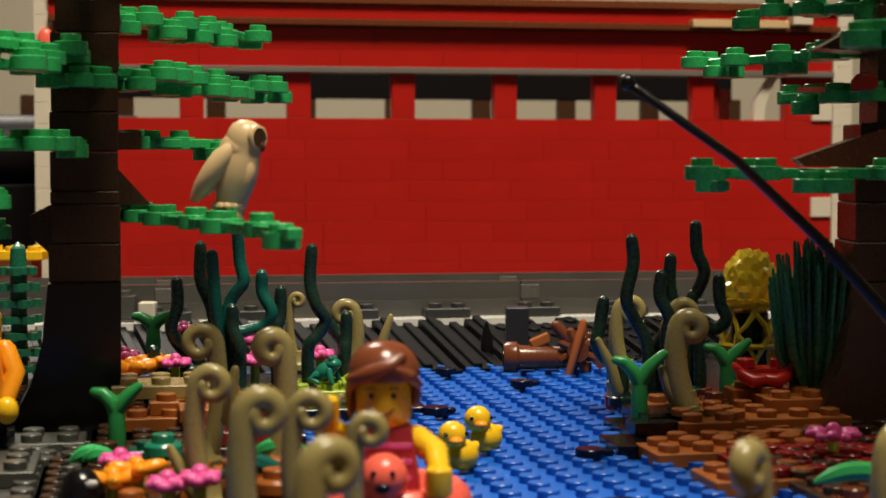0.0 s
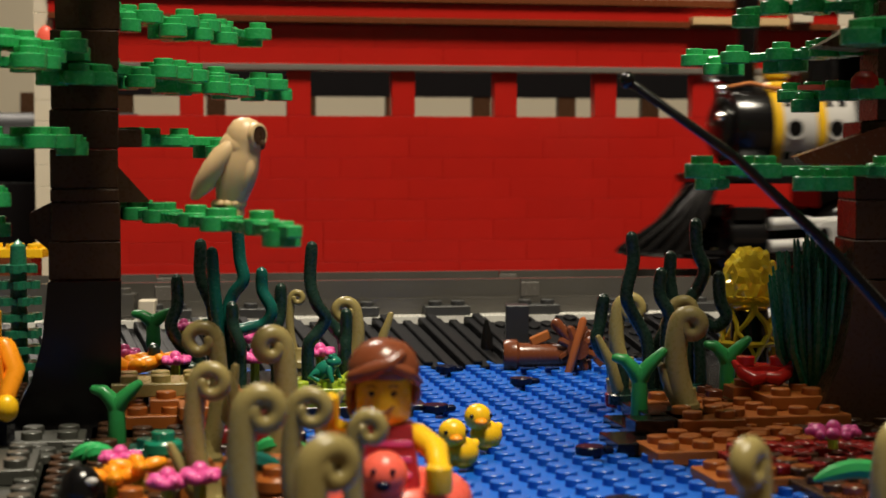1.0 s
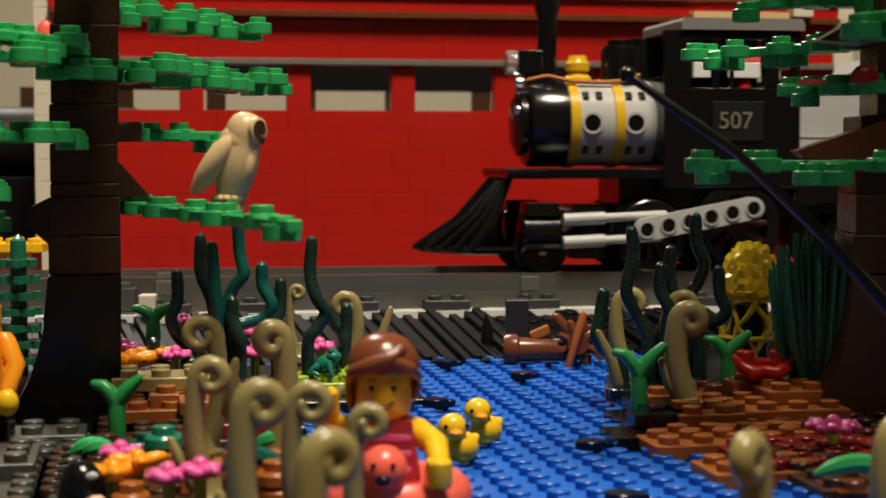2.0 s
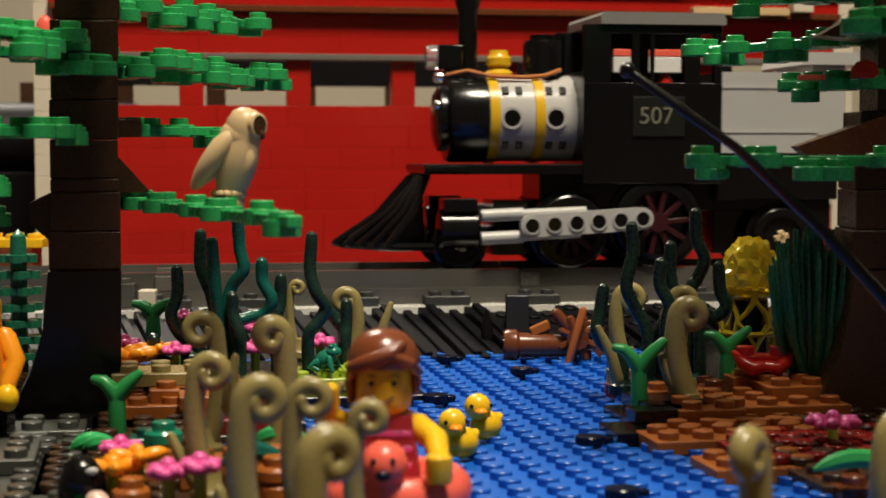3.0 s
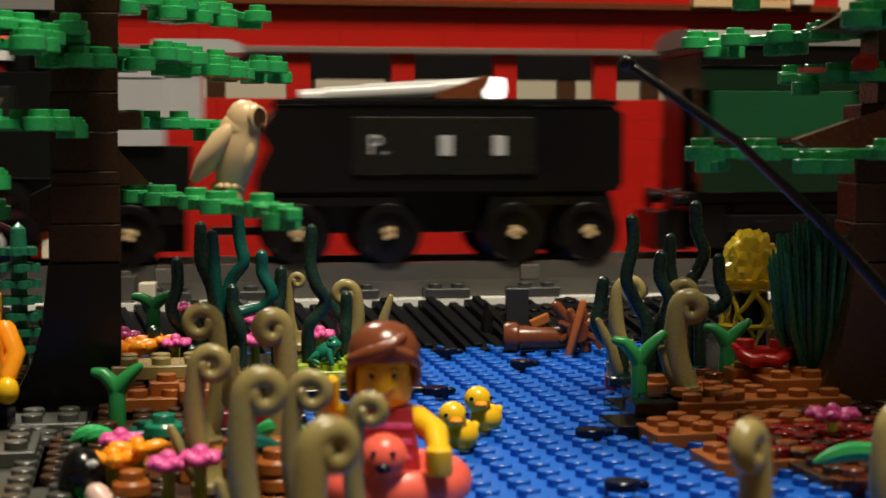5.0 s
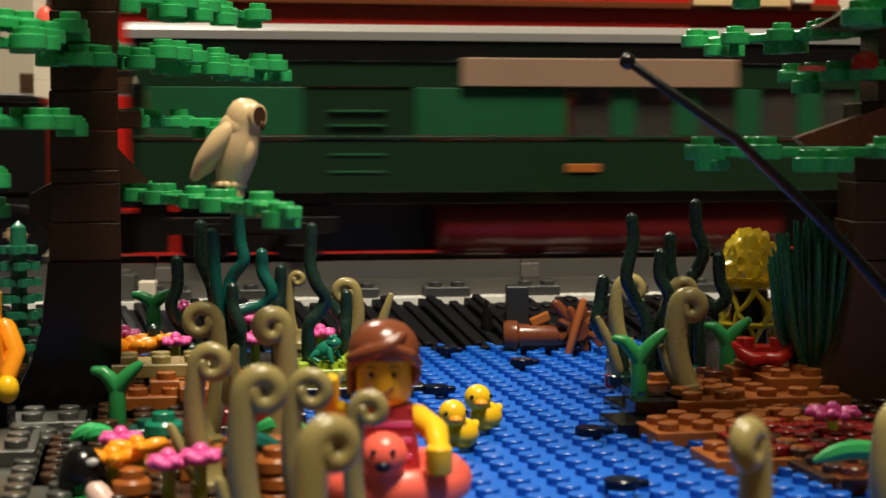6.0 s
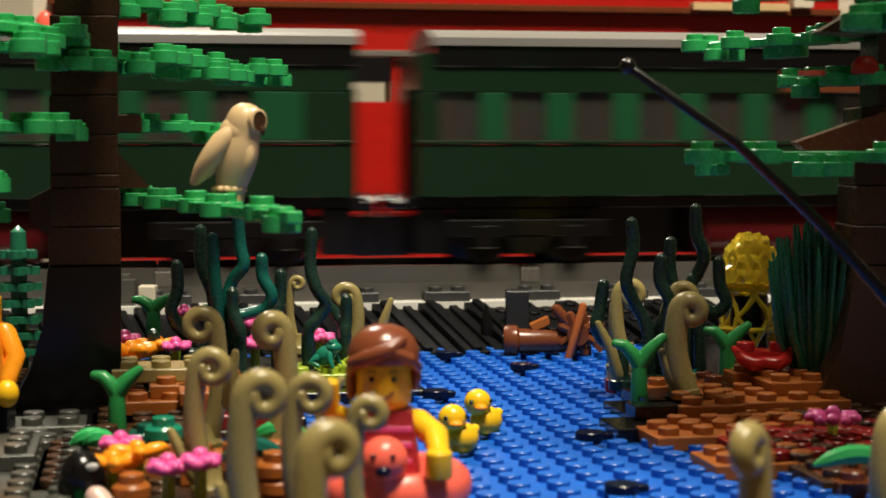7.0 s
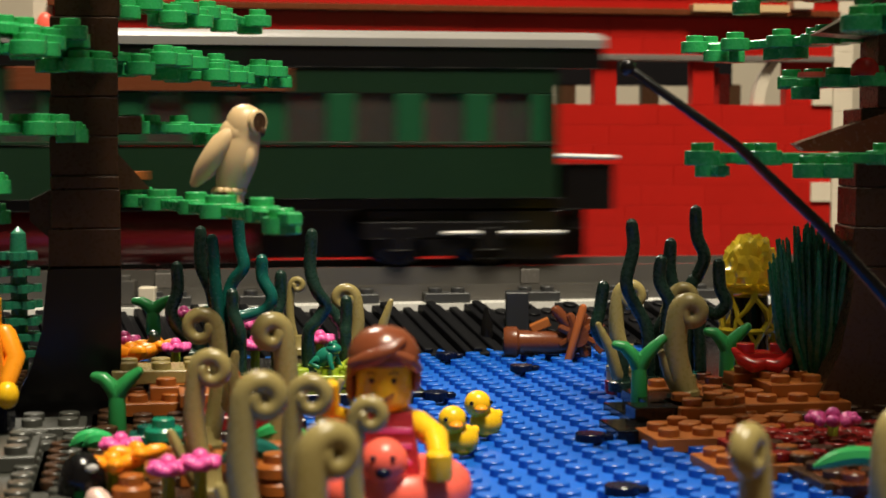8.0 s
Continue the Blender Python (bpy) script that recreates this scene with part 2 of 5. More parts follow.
# ---- the train ----
TRAIN, WHEELS, ROD = [], [], []
LIT, _tree, _shader = material("lit_lamp_plastic")
_shader.inputs["Base Color"].default_value = (0.9, 0.9, 0.9, 1)
_shader.inputs["Emission Color"].default_value = (1.0, 0.97, 0.9, 1)
_shader.inputs["Emission Strength"].default_value = 2.2
SPOKE = plastic("spoke_dark_red_plastic", (0.035, 0.006, 0.008), 0.3)
CRANK = (52.0, -25.5, 16.0, 16.0, 104.0, 7.8)     # crank centre x, y, z, wheel radius, angle, throw
ROD_Z, ROD_LONG = 15.5, 40.0


def words(text, size, at, mat, parent, name="lettering", label="", thick=0.2):
    cu = bpy.data.curves.new(name, "FONT")
    cu.body, cu.size, cu.extrude, cu.align_x, cu.align_y = text, size * MM, thick * MM, "CENTER", "CENTER"
    cu.materials.append(mat)
    ob = new(name, cu)
    ob.parent = parent
    ob.matrix_basis = pose(at[0] * MM, at[1] * MM, at[2] * MM, 90, 0, 0)
    return tagged(ob, label) if label else ob


def wheel(parent, x, y, r, hub, phase=0.0, spokes=0, mat=BLACK, name="wheel"):
    """A flanged wheel on a y axle with a hub cap and, if asked, spokes."""
    bm = fresh()
    lathe(bm, [(r * 0.72, -3.0), (r * 0.95, -3.0), (r, -2.5), (r, 1.6), (r + 1.6, 1.9), (r + 1.6, 2.8), (2, 2.8), (2, 1.0), (r * 0.72, 1.0), (r * 0.72, -3.0)],
          axis="Y", seg=28)
    if spokes:
        lathe(bm, [(3.4, -3.4), (3.4, 2.0)], axis="Y", seg=16, mat=1)
    else:
        lathe(bm, [(r * 0.74, -1.6), (2.6, -1.2), (2.6, 0.5)], axis="Y", seg=20)
        box(bm, (-2.6, -3.6, -1.0), (2.6, -1.2, 1.0), 0.2, mat=2)
        box(bm, (-1.0, -3.6, -2.4), (1.0, -1.2, 2.4), 0.2, mat=2)
    w = part(name, bm, [mat, SPOKE, hub], parent)
    for k in range(spokes):
        bm = fresh()
        box(bm, (-0.9, -2.6, 2.5), (0.9, -0.6, r * 0.78), 0.2, turn=Matrix.Rotation(2 * math.pi * k / spokes, 4, "Y"))
        part("spoke", bm, SPOKE, w)
    WHEELS.append((w, x, y, r, r, phase))
    return w


def locomotive():
    t = base("steam_locomotive", (0, 0, 0), "black and silver toy brick steam locomotive with cab number 507", "locomotive")
    TRAIN.append((t, -10, 95, 0))
    # boiler
    bm = fresh()
    lathe(bm, [(0, -26.5), (9, -26.0), (11.5, -24.5), (11.5, -22.5), (15.2, -22), (16, -20.5), (16, -8)], (0, 0, 53.5), "X", 40)
    for z in (63, 44):
        lathe(bm, [(2.4, -25), (2.4, -22)], (0, 0, z), "X", 12)
    part("smokebox", bm, BLACK, t)
    bm = fresh()
    lathe(bm, [(15.7, -8), (15.7, 25)], (0, 0, 53.5), "X", 40)
    for x in (0, 16):
        lathe(bm, [(4.0, -15.95), (4.0, -14.9), (2.9, -14.9), (2.9, -13)], (x, 0, 53.5), "Y", 20)
    part("boiler", bm, SILVER, t, "flat silver boiler barrel")
    for x in (0, 16):
        bm = fresh()
        lathe(bm, [(3.0, -16.0), (3.0, -15)], (x, 0, 53.5), "Y", 18)
        part("boiler_hole", bm, BLACK, t)
    for x in (-6, 10.5):
        bm = fresh()
        lathe(bm, [(15.6, -1.9), (16.3, -1.7), (16.3, 1.7), (15.6, 1.9)], (x, 0, 53.5), "X", 40)
        part("boiler_band", bm, GOLD, t, "yellow boiler band")
    for x in (-2, 3, 14, 19):
        for a in (38, -38):
            bm = fresh()
            box(bm, (-1.2, -16.4, -1.6), (1.2, -15.2, 1.6), 0.1, turn=Matrix.Translation((x, 0, 53.5)) @ Matrix.Rotation(radians(-a), 4, "X"))
            part("boiler_clip", bm, BLACK, t)
    bm = fresh()
    lathe(bm, [(3.6, 66), (3.6, 92), (4.6, 95), (5.4, 108), (5.4, 112), (4, 112)], (-13.5, 0, 0), "Z", 24)
    part("chimney", bm, BLACK, t)
    bm = fresh()
    lathe(bm, [(5.2, 67), (5.2, 70), (4.2, 71), (3.4, 72), (4.6, 73), (4.6, 75.5), (3.6, 76.5), (3.2, 78.4), (0, 78.6)], (-2, 0, 0), "Z", 20)
    part("bell", bm, GOLD, t, "golden bell on the boiler")
    bm = fresh()
    tube(bm, [(-22, -6, 69), (-15, -8, 70.5), (-6, -9, 68.5), (6, -9, 68.2), (14, -9, 69), (19, -8, 71)], 0.8, 8)
    part("steam_pipe", bm, plastic("copper_pipe_plastic", (0.45, 0.16, 0.05), 0.15), t, "thin copper coloured steam pipe")
    bm = fresh()
    lathe(bm, [(7.4, 66), (7.4, 80), (6.6, 82), (5, 82), (5, 84), (0, 84.5)], (14.5, 0, 0), "Z", 24)
    part("steam_dome", bm, BLACK, t)
    bm = fresh()
    box(bm, (-25, -5, 71), (-16, 5, 80), 0.5)
    box(bm, (-22, -3, 67), (-16, 3, 71.2), 0.3)
    lamp = part("headlamp", bm, BLACK, t)
    bm = fresh()
    lathe(bm, [(4.2, -29), (4.6, -27.5), (4.6, -25), (0, -24.8)], (0, 0, 75.5), "X", 20)
    part("lens", bm, CLEAR, lamp, "clear headlamp lens")
    for z in (58, 68):
        bm = fresh()
        lathe(bm, [(0, -27.5), (1.6, -27), (2, -25.8), (2, -24)], (0, -7, z), "X", 14)
        part("front_lamp", bm, CHROME, t, "small chrome front lamp")
    # frame and running board
    bm = fresh()
    box(bm, (-33, -23, 33.5), (80, 23, 37), 0.3)
    box(bm, (-33, -25, 34.6), (-18, 25, 36.4), 0.2)
    part("running_board", bm, BLACK, t)
    bm = fresh()
    box(bm, (10, -15, 24), (76, 15, 33.6), 0.3)
    box(bm, (-6, -10, 4), (57, 10, 24), 0.3)
    box(bm, (76, -12, 4), (118, 12, 24), 0.3)
    box(bm, (24, -17, 20), (118, 17, 30), 0.3)
    part("frame", bm, BLACK, t)
    # pilot
    bm = fresh()
    for k in range(9):
        bm.free()
        bm = fresh()
        y = -22 + k * 5.5
        top, low = Vector((-31, y * 0.75, 33)), Vector((-62 + abs(y) * 0.75, y, 8.5))
        tube(bm, [top, (top + low) / 2 + Vector((1.5, 0, -1)), low], 1.5, 8)
        part("pilot_bar", bm.copy(), BLACK, t)
    bm.free()
    bm = fresh()
    tube(bm, [(-60, 0, 8), (-44, -22, 8), (-30, -22, 8)], 1.5, 8)
    tube(bm, [(-60, 0, 8), (-44, 22, 8), (-30, 22, 8)], 1.5, 8)
    prism(bm, [(-36, 33), (-30, 33), (-30, 8), (-58, 8)], -1.2, 1.2)
    part("cowcatcher", bm, BLACK, t)
    # cylinders and guides on both sides
    for sgn in (-1, 1):
        bm = fresh()
        lathe(bm, [(6.6, -27), (7.2, -26.4), (7.2, -13.6), (6.6, -13)], (0, sgn * 18, 14), "X", 24)
        box(bm, (-26, min(sgn * 12, sgn * 24), 20), (-14, max(sgn * 12, sgn * 24), 25), 0.4)
        part("cylinder", bm, BLACK, t)
        for z, tip, x1 in ((19.5, 2.4, 25), (11.5, -0.5, 23)):
            bm = fresh()
            lathe(bm, [(2.3, -13), (2.3, 2.0), (1.6, 2.3), (1.6, x1 - 0.5), (1.2, x1)], (0, sgn * 25, z), "X", 16,
                  turn=Matrix.Rotation(radians(-2.5), 4, "Y"))
            part("guide_rod", bm, GREY, t, "light grey piston guide rod")
    # cab
    posts = []
    bm = fresh()
    for sgn in (-1, 1):
        y0, y1 = sorted((sgn * 24, sgn * 21))
        bm.free()
        bm = fresh()
        box(bm, (24, y0, 30), (75, y1, 66), 0.3)
        part("cab_side", bm.copy(), BLACK, t)
        for x0, x1 in ((24, 34), (42, 44.5), (48.4, 50), (61, 67), (72, 75)):
            posts.append((x0, y0, x1, y1))
    bm.free()
    bm = fresh()
    box(bm, (24, -20.9, 30), (27, 20.9, 70), 0.3)
    box(bm, (27, -20.9, 30), (72, 20.9, 33), 0.3)
    box(bm, (72, -20.9, 30), (75, 20.9, 50), 0.3)
    cab = part("cab", bm, BLACK, t)
    for x0, y0, x1, y1 in posts:
        bm = fresh()
        box(bm, (x0, y0 + 0.1, 66), (x1, y1 - 0.1, 84), 0.2)
        part("cab_post", bm, BLACK, cab)
    for y0 in (-24, 21):
        bm = fresh()
        box(bm, (24, y0, 83.2), (75, y0 + 3, 86.5), 0.2)
        part("cab_rail", bm, BLACK, cab)
    bm = fresh()
    prism(bm, [(30, 86.6), (76, 86.6), (76, 88.4), (75, 90.8), (31, 90.8), (30, 89.6)], -25.3, 25.3)
    part("roof", bm, ROOF, cab, "grey cab roof")
    # black sheet added behind the far windows so the cab interior stays dark
    bm = fresh()
    box(bm, (27.2, 19.2, 50), (74, 20.6, 86.4), 0.2)
    part("cab_dark_backing", bm, TILE_BLACK, cab)
    # white panels topped by a red strip, set into the window openings
    for x0, x1 in ((35, 41.5), (48, 60)):
        bm = fresh()
        box(bm, (x0, -23.2, 69.5), (x1, -21.8, 75.2), 0.3)
        part("white_cab_panel", bm, WHITE, cab, "white panel set in the cab window")
        bm = fresh()
        box(bm, (x0, -23.2, 75.3), (x1, -21.8, 77.8), 0.3)
        part("red_cab_strip", bm, CORAL, cab, "red strip above the white panel")
    bm = fresh()
    lathe(bm, [(0, 60), (2.4, 60.5), (2.9, 66), (2.9, 70), (1.6, 72), (0, 72.2)], (55, -19.5, -3), "Z", 14)
    part("red_lever", bm, RED, cab, "red round control in the cab")
    bm = fresh()
    box(bm, (42, -24.6, 47), (61, -23.9, 61), 0.15)
    plaque = part("number_panel", bm, plastic("panel_grey_plastic", (0.010, 0.011, 0.009), 0.3), cab, "dark olive grey number panel")
    words("507", 8.6, (50.5, -24.7, 54), plastic("faded_number_plastic", (0.17, 0.16, 0.115), 0.3), cab, "number", "pale number 507")
    # saddle tank and bunker behind the cab
    bm = fresh()
    prism(bm, [(75, 41), (111, 41), (111, 62), (109.5, 67), (106, 70), (75, 70)], -24, 24)
    box(bm, (75, -24.3, 48.2), (112, -24.0, 49.0), 0)
    box(bm, (75, -24.3, 64.2), (110, -24.0, 65.0), 0)
    part("tank", bm, GREY, t, "light grey slab-sided tank")
    bm = fresh()
    box(bm, (110.8, -19, 47), (124, 19, 73), 0.5)
    prism(bm, [(106, 73), (138, 73), (137, 76), (133, 77.5), (108, 77.5)], -22, 22)
    part("bunker", bm, GREY, t, "light grey bunker with overhanging cap")
    bm = fresh()
    box(bm, (74, -22, 24), (120, 22, 41), 0.4)
    box(bm, (108, -20, 14), (118, 20, 24), 0.4)
    part("rear_body", bm, BLACK, t)
    # wheels
    for sgn in (-1, 1):
        wheel(t, 52, sgn * 20.5, 16, BLACK, 104, 10, BLACK, "driving_wheel")
        wheel(t, 20, sgn * 20, 13, BLACK, 20, 10, BLACK, "driving_wheel")
        wheel(t, -19, sgn * 17, 8.5, TAN, 0)
        wheel(t, 98.5, sgn * 20, 10.5, TAN, 30)
    # main rod
    bm = fresh()
    n = 6
    outline = [(4.0 * math.cos(a), 4.0 * math.sin(a)) for a in (radians(-90 + 18 * i) for i in range(11))]
    outline += [(-40 + 4.0 * math.cos(a), 4.0 * math.sin(a)) for a in (radians(90 + 18 * i) for i in range(11))]
    prism(bm, outline, -4.2, -0.4)
    for k in range(n):
        lathe(bm, [(3.1, -4.7), (3.1, -4.0), (2.5, -4.0), (2.5, -4.7), (3.1, -4.7)], (-8 * k, 0, 0), "Y", 18)
    rod = part("main_rod", bm, GREY, t, "light grey perforated main rod")
    for k in range(n):
        bm = fresh()
        lathe(bm, [(2.45, -4.35), (2.45, -4.0)], (-8 * k, 0, 0), "Y", 16)
        part("rod_hole", bm, BLACK, rod)
    ROD.append(rod)
    return t


def tender():
    t = base("tender", (0, 0, 0), "black toy brick tender with faded white letters", "tender")
    TRAIN.append((t, 150, 245, 8))
    bm = fresh()
    prism(bm, [(134, 25), (262, 25), (264, 28), (264, 52), (258, 57.5), (147, 57.5), (141, 54), (135.5, 46), (139, 40), (134, 30)], -23, 23)
    box(bm, (140, -23.6, 55), (262, 23.6, 57), 0.2)
    part("body", bm, BLACK, t)
    bm = fresh()
    box(bm, (167, -24, 31), (232, -23.1, 51), 0.2)
    side = part("name_panel", bm, plastic("tender_panel_plastic", (0.009, 0.0085, 0.006), 0.26), t, "dark olive lettering panel")
    for x, s in ((176, "P."),):
        words(s, 10, (x, -24.1, 41), GREY, side, "letter", "worn pale letter")
    for x, h in ((200, 7.2), (219, 7.0)):
        bm = fresh()
        box(bm, (x - 2.4, -24.4, 41 - h / 2), (x + 2.4, -24.0, 41 + h / 2), 0.15)
        part("letter_bar", bm, GREY, side, "worn pale unreadable letter")
    bm = fresh()
    for k, (x, l, z) in enumerate(((158, 40, 58.5), (172, 44, 60), (150, 34, 58))):
        lathe(bm, [(0, 0), (3.0, 0.3), (3.2, l - 0.4), (0, l)], (x, -15 + k * 7, z), "X", 14, turn=Matrix.Rotation(radians(-3), 4, "Y"))
        part("grey_log", bm, GREY, t, "grey rod lying on the tender")
        bm = fresh()
    bm.free()
    bm = fresh()
    prism(bm, [(190, 57), (216, 66), (218, 64.5), (212, 57)], -17, 10)
    part("load", bm, BROWN, t, "brown wedge of load")
    bm = fresh()
    lathe(bm, [(0, -4), (3.4, -3.4), (4, 0), (3.4, 3.4), (0, 4)], (219, -14, 61.5), "Z", 18)
    part("rear_lamp", bm, LIT, t, "lit round white lamp on the tender top")
    bm = fresh()
    box(bm, (118, -3, 9), (136, 3, 12), 0.3)
    box(bm, (138, -13, 10), (262, 13, 25.2), 0.4)
    part("underframe", bm, BLACK, t)
    for x in (148, 180, 225, 252):
        for sgn in (-1, 1):
            wheel(t, x, sgn * 20, 10.5, TAN, x)
    for x0 in (138, 214):
        bm = fresh()
        prism(bm, [(x0, 14), (x0 + 2, 23), (x0 + 46, 23), (x0 + 48, 14), (x0 + 38, 20), (x0 + 10, 20)], -22.5, -20.5)
        part("wheel_guard", bm, BLACK, t)
    return t


def bogie(t, x):
    bm = fresh()
    box(bm, (x - 26, -19, 12), (x + 26, 19, 20), 0.4)
    frame_ = part("bogie", bm, BLACK, t)
    for y0 in (-24, 20.5):
        bm = fresh()
        box(bm, (x - 29, y0, 10), (x + 29, y0 + 3.5, 16), 0.4)
        part("bogie_side", bm, BLACK, frame_)
    for dx in (-16, 16):
        bm = fresh()
        box(bm, (x + dx - 4, -26, 6), (x + dx + 4, -24.1, 14), 0.4)
        part("axle_box", bm, BLACK, frame_)
    bm = fresh()
    prism(bm, [(x - 8, 9.9), (x + 8, 9.9), (x + 5, 4), (x - 5, 4)], -24, -21)
    part("spring", bm, BLACK, frame_)
    for dx in (-16, 16):
        for sgn in (-1, 1):
            wheel(t, x + dx, sgn * 18.5, 8.5, BLACK, x + dx)


def coach(x0, long, name, first):
    t = base("passenger_coach", (0, 0, 0), name, "railway coach", "passenger coaches")
    TRAIN.append((t, x0 + 60, x0 + long - 60, 0))
    x1 = x0 + long
    W = 26.0
    bm = fresh()
    box(bm, (x0 + 1, -W + 3.1, 24.2), (x1 - 1, W - 3.1, 27), 0.3)
    body = part("floor_pan", bm, COACH, t)
    for sgn in (-1, 1):
        y0, y1 = sorted((sgn * W, sgn * (W - 3)))
        for name_, lo, hi, more in (("lower_side", 24.2, 42.5, 0), ("waist_rail", 42.6, 43.9, 0.5), ("upper_side", 60.7, 74, 0)):
            bm = fresh()
            box(bm, (x0, y0 - more, lo), (x1, y1 + more, hi), 0.25)
            part(name_, bm, COACH, body)
    for xe in (x0, x1 - 3):
        bm = fresh()
        box(bm, (xe, -W + 3.1, 27.1), (xe + 3, W - 3.1, 74), 0.3)
        part("end_wall", bm, COACH, body)
    doors = [x0 + 56] if first else []
    start = x0 + (152 if first else 8)
    if first:
        for a, b in ((x0 + 4, x0 + 57), (x0 + 96, x0 + 150)):
            for sgn in (-1, 1):
                bm = fresh()
                y0, y1 = sorted((sgn * (W + 0.2), sgn * (W - 2.6)))
                box(bm, (a, y0, 44), (b, y1, 60.6), 0.2)
                part("side_panel", bm, COACH_LIGHT, body, "brighter green blank side panel")
        for sgn in (-1, 1):
            y0, y1 = sorted((sgn * (W - 0.6), sgn * (W - 2.6)))
            bm = fresh()
            box(bm, (x0 + 57, y0, 27), (x0 + 96, y1, 60.6), 0.3)
            door = part("door", bm, COACH, body)
            bm = fresh()
            for z in (31, 37, 47, 52):
                box(bm, (x0 + 66, -W - 0.4, z), (x0 + 86, -W + 0.8, z + 0.8), 0.1)
            part("hinge_bar", bm, COACH_LIGHT, door)
            break
    n, last = (7, x1 - 34.6) if first else (13, x1 - 9.6)
    wide = 14.0
    step = (last - wide - start) / (n - 1)
    for k in range(n):
        a = start + k * step
        for sgn in (-1, 1):
            y0, y1 = sorted((sgn * W, sgn * (W - 2.6)))
            bm = fresh()
            box(bm, (a + wide, y0, 43.95), (a + (step if k < n - 1 else wide + 0.5 * (x1 - last)), y1, 60.6), 0.25)
            part("window_pillar", bm, COACH_LIGHT, body)
            bm = fresh()
            y0, y1 = sorted((sgn * (W - 1.4), sgn * (W - 2.0)))
            box(bm, (a, y0, 43.95), (a + wide, y1, 60.6), 0)
            part("window_pane", bm, PANE, body)
    for sgn in (-1, 1):
        y0, y1 = sorted((sgn * W, sgn * (W - 2.6)))
        bm = fresh()
        box(bm, (last + 0.5 * (x1 - last) + 0.1, y0, 43.9), (x1, y1, 60.6), 0.25)
        part("end_panel", bm, COACH, body)
        if not first:
            bm = fresh()
            box(bm, (x0, y0, 43.9), (start - 0.1, y1, 60.6), 0.25)
            part("end_panel", bm, COACH, body)
    # seats seen through the panes
    for k in range(0, n - 1):
        if k % 4 == 3:
            continue
        bm = fresh()
        a = start + k * step
        box(bm, (a + 2, -21.5, 27), (a + 13, -10, 44), 0.6)
        box(bm, (a + 5, -21.5, 43), (a + 12.5, -12, 55), 0.6)
        part("seat", bm, BROWN if k % 4 == 2 else RED, t, "red or brown seat inside the coach")
    # roof
    bm = fresh()
    r0, r1 = (x0, x1) if first else (x0 + 7, x1 + 15)
    prof = [(-W - 1.5, 76.8), (-W - 1.5, 79.6), (-W + 1, 81), (-14, 83), (0, 83.8), (14, 83), (W - 1, 81), (W + 1.5, 79.6), (W + 1.5, 76.8)]
    a = [bm.verts.new((r0 - 2, y, z)) for y, z in prof]
    b = [bm.verts.new((r1 + 2, y, z)) for y, z in prof]
    bm.faces.new(a)
    bm.faces.new(b)
    for i in range(len(a)):
        j = (i + 1) % len(a)
        bm.faces.new([a[i], b[i], b[j], a[j]])
    roof = part("roof", bm, ROOF, t, "light grey curved coach roof")
    bm = fresh()
    box(bm, (r0 - 1, -W - 0.8, 69.5), (r1 + 1, -W + 1, 76.7), 0.3)
    box(bm, (r0 - 1, -W + 1.2, 74.1), (r1 + 1, W, 76.7), 0.3)
    part("eaves_board", bm, BLACK, roof, "black board under the roof edge")
    if first:
        bm = fresh()
        box(bm, (x0 + 112, -W - 2.2, 61), (x0 + 212, -W - 1.0, 71), 0.3)
        part("destination_board", bm, plastic("board_tan_plastic", (0.25, 0.155, 0.10), 0.30), t, "plain tan name board")
    else:
        bm = fresh()
        box(bm, (x0 + 132, -W - 2.2, 61), (x0 + 225, -W - 1.0, 69), 0.3)
        part("destination_board", bm, BROWN, t, "dark brown name board")
    bm = fresh()
    a = x0 + (150 if first else 164)
    box(bm, (a, -W - 0.6, 31), (a + 12, -W + 0.4, 34), 0.2)
    part("number_plaque", bm, NOUGAT, t, "small tan plaque")
    # underframe
    bm = fresh()
    box(bm, (x0 - 4, -22, 20), (x1 + 4, 22, 24.2), 0.4)
    part("underframe", bm, BLACK, t)
    bm = fresh()
    lathe(bm, [(0, 0), (9.5, 0.5), (11.2, 3), (11.2, long - 213), (9.5, long - 210.5), (0, long - 210)], (x0 + 105, -9, 12.2), "X", 28)
    part("brake_tank", bm, plastic("tank_red_plastic", (0.16, 0.008, 0.009), 0.25), t, "dark red tank slung under the coach")
    # black filler added to stand in for the dark under the coach
    bm = fresh()
    box(bm, (x0 + 14, 2, 2), (x1 - 14, 14, 20.2), 0.4)
    part("dark_filler", bm, BLACK, t)
    bogie(t, x0 + 40)
    bogie(t, x1 - 40)
    if not first:
        bm = fresh()
        box(bm, (x1 + 2.7, -24, 20), (x1 + 21, 24, 36), 0.5)
        box(bm, (x1 + 4.2, -22, 13), (x1 + 11, 22, 20.2), 0.5)
        platform = part("end_platform", bm, BLACK, t, "black end platform")
        bm = fresh()
        tube(bm, [(x1 + 1, -25, 39), (x1 + 21, -25, 38.4)], 0.9, 8)
        part("grab_rail", bm, WHITE, platform, "white grab rail")
        bm = fresh()
        tube(bm, [(x1 - 40, -25.2, 12), (x1 + 2, -25.2, 12)], 0.7, 8)
        part("step_rail", bm, WHITE, platform, "white step edge")
        bm = fresh()
        box(bm, (x1 - 30, -23.5, 2.5), (x1 + 1.5, -14.5, 19.9), 0.5)
        part("step_box", bm, BLACK, platform, "black step box beside the bogie")
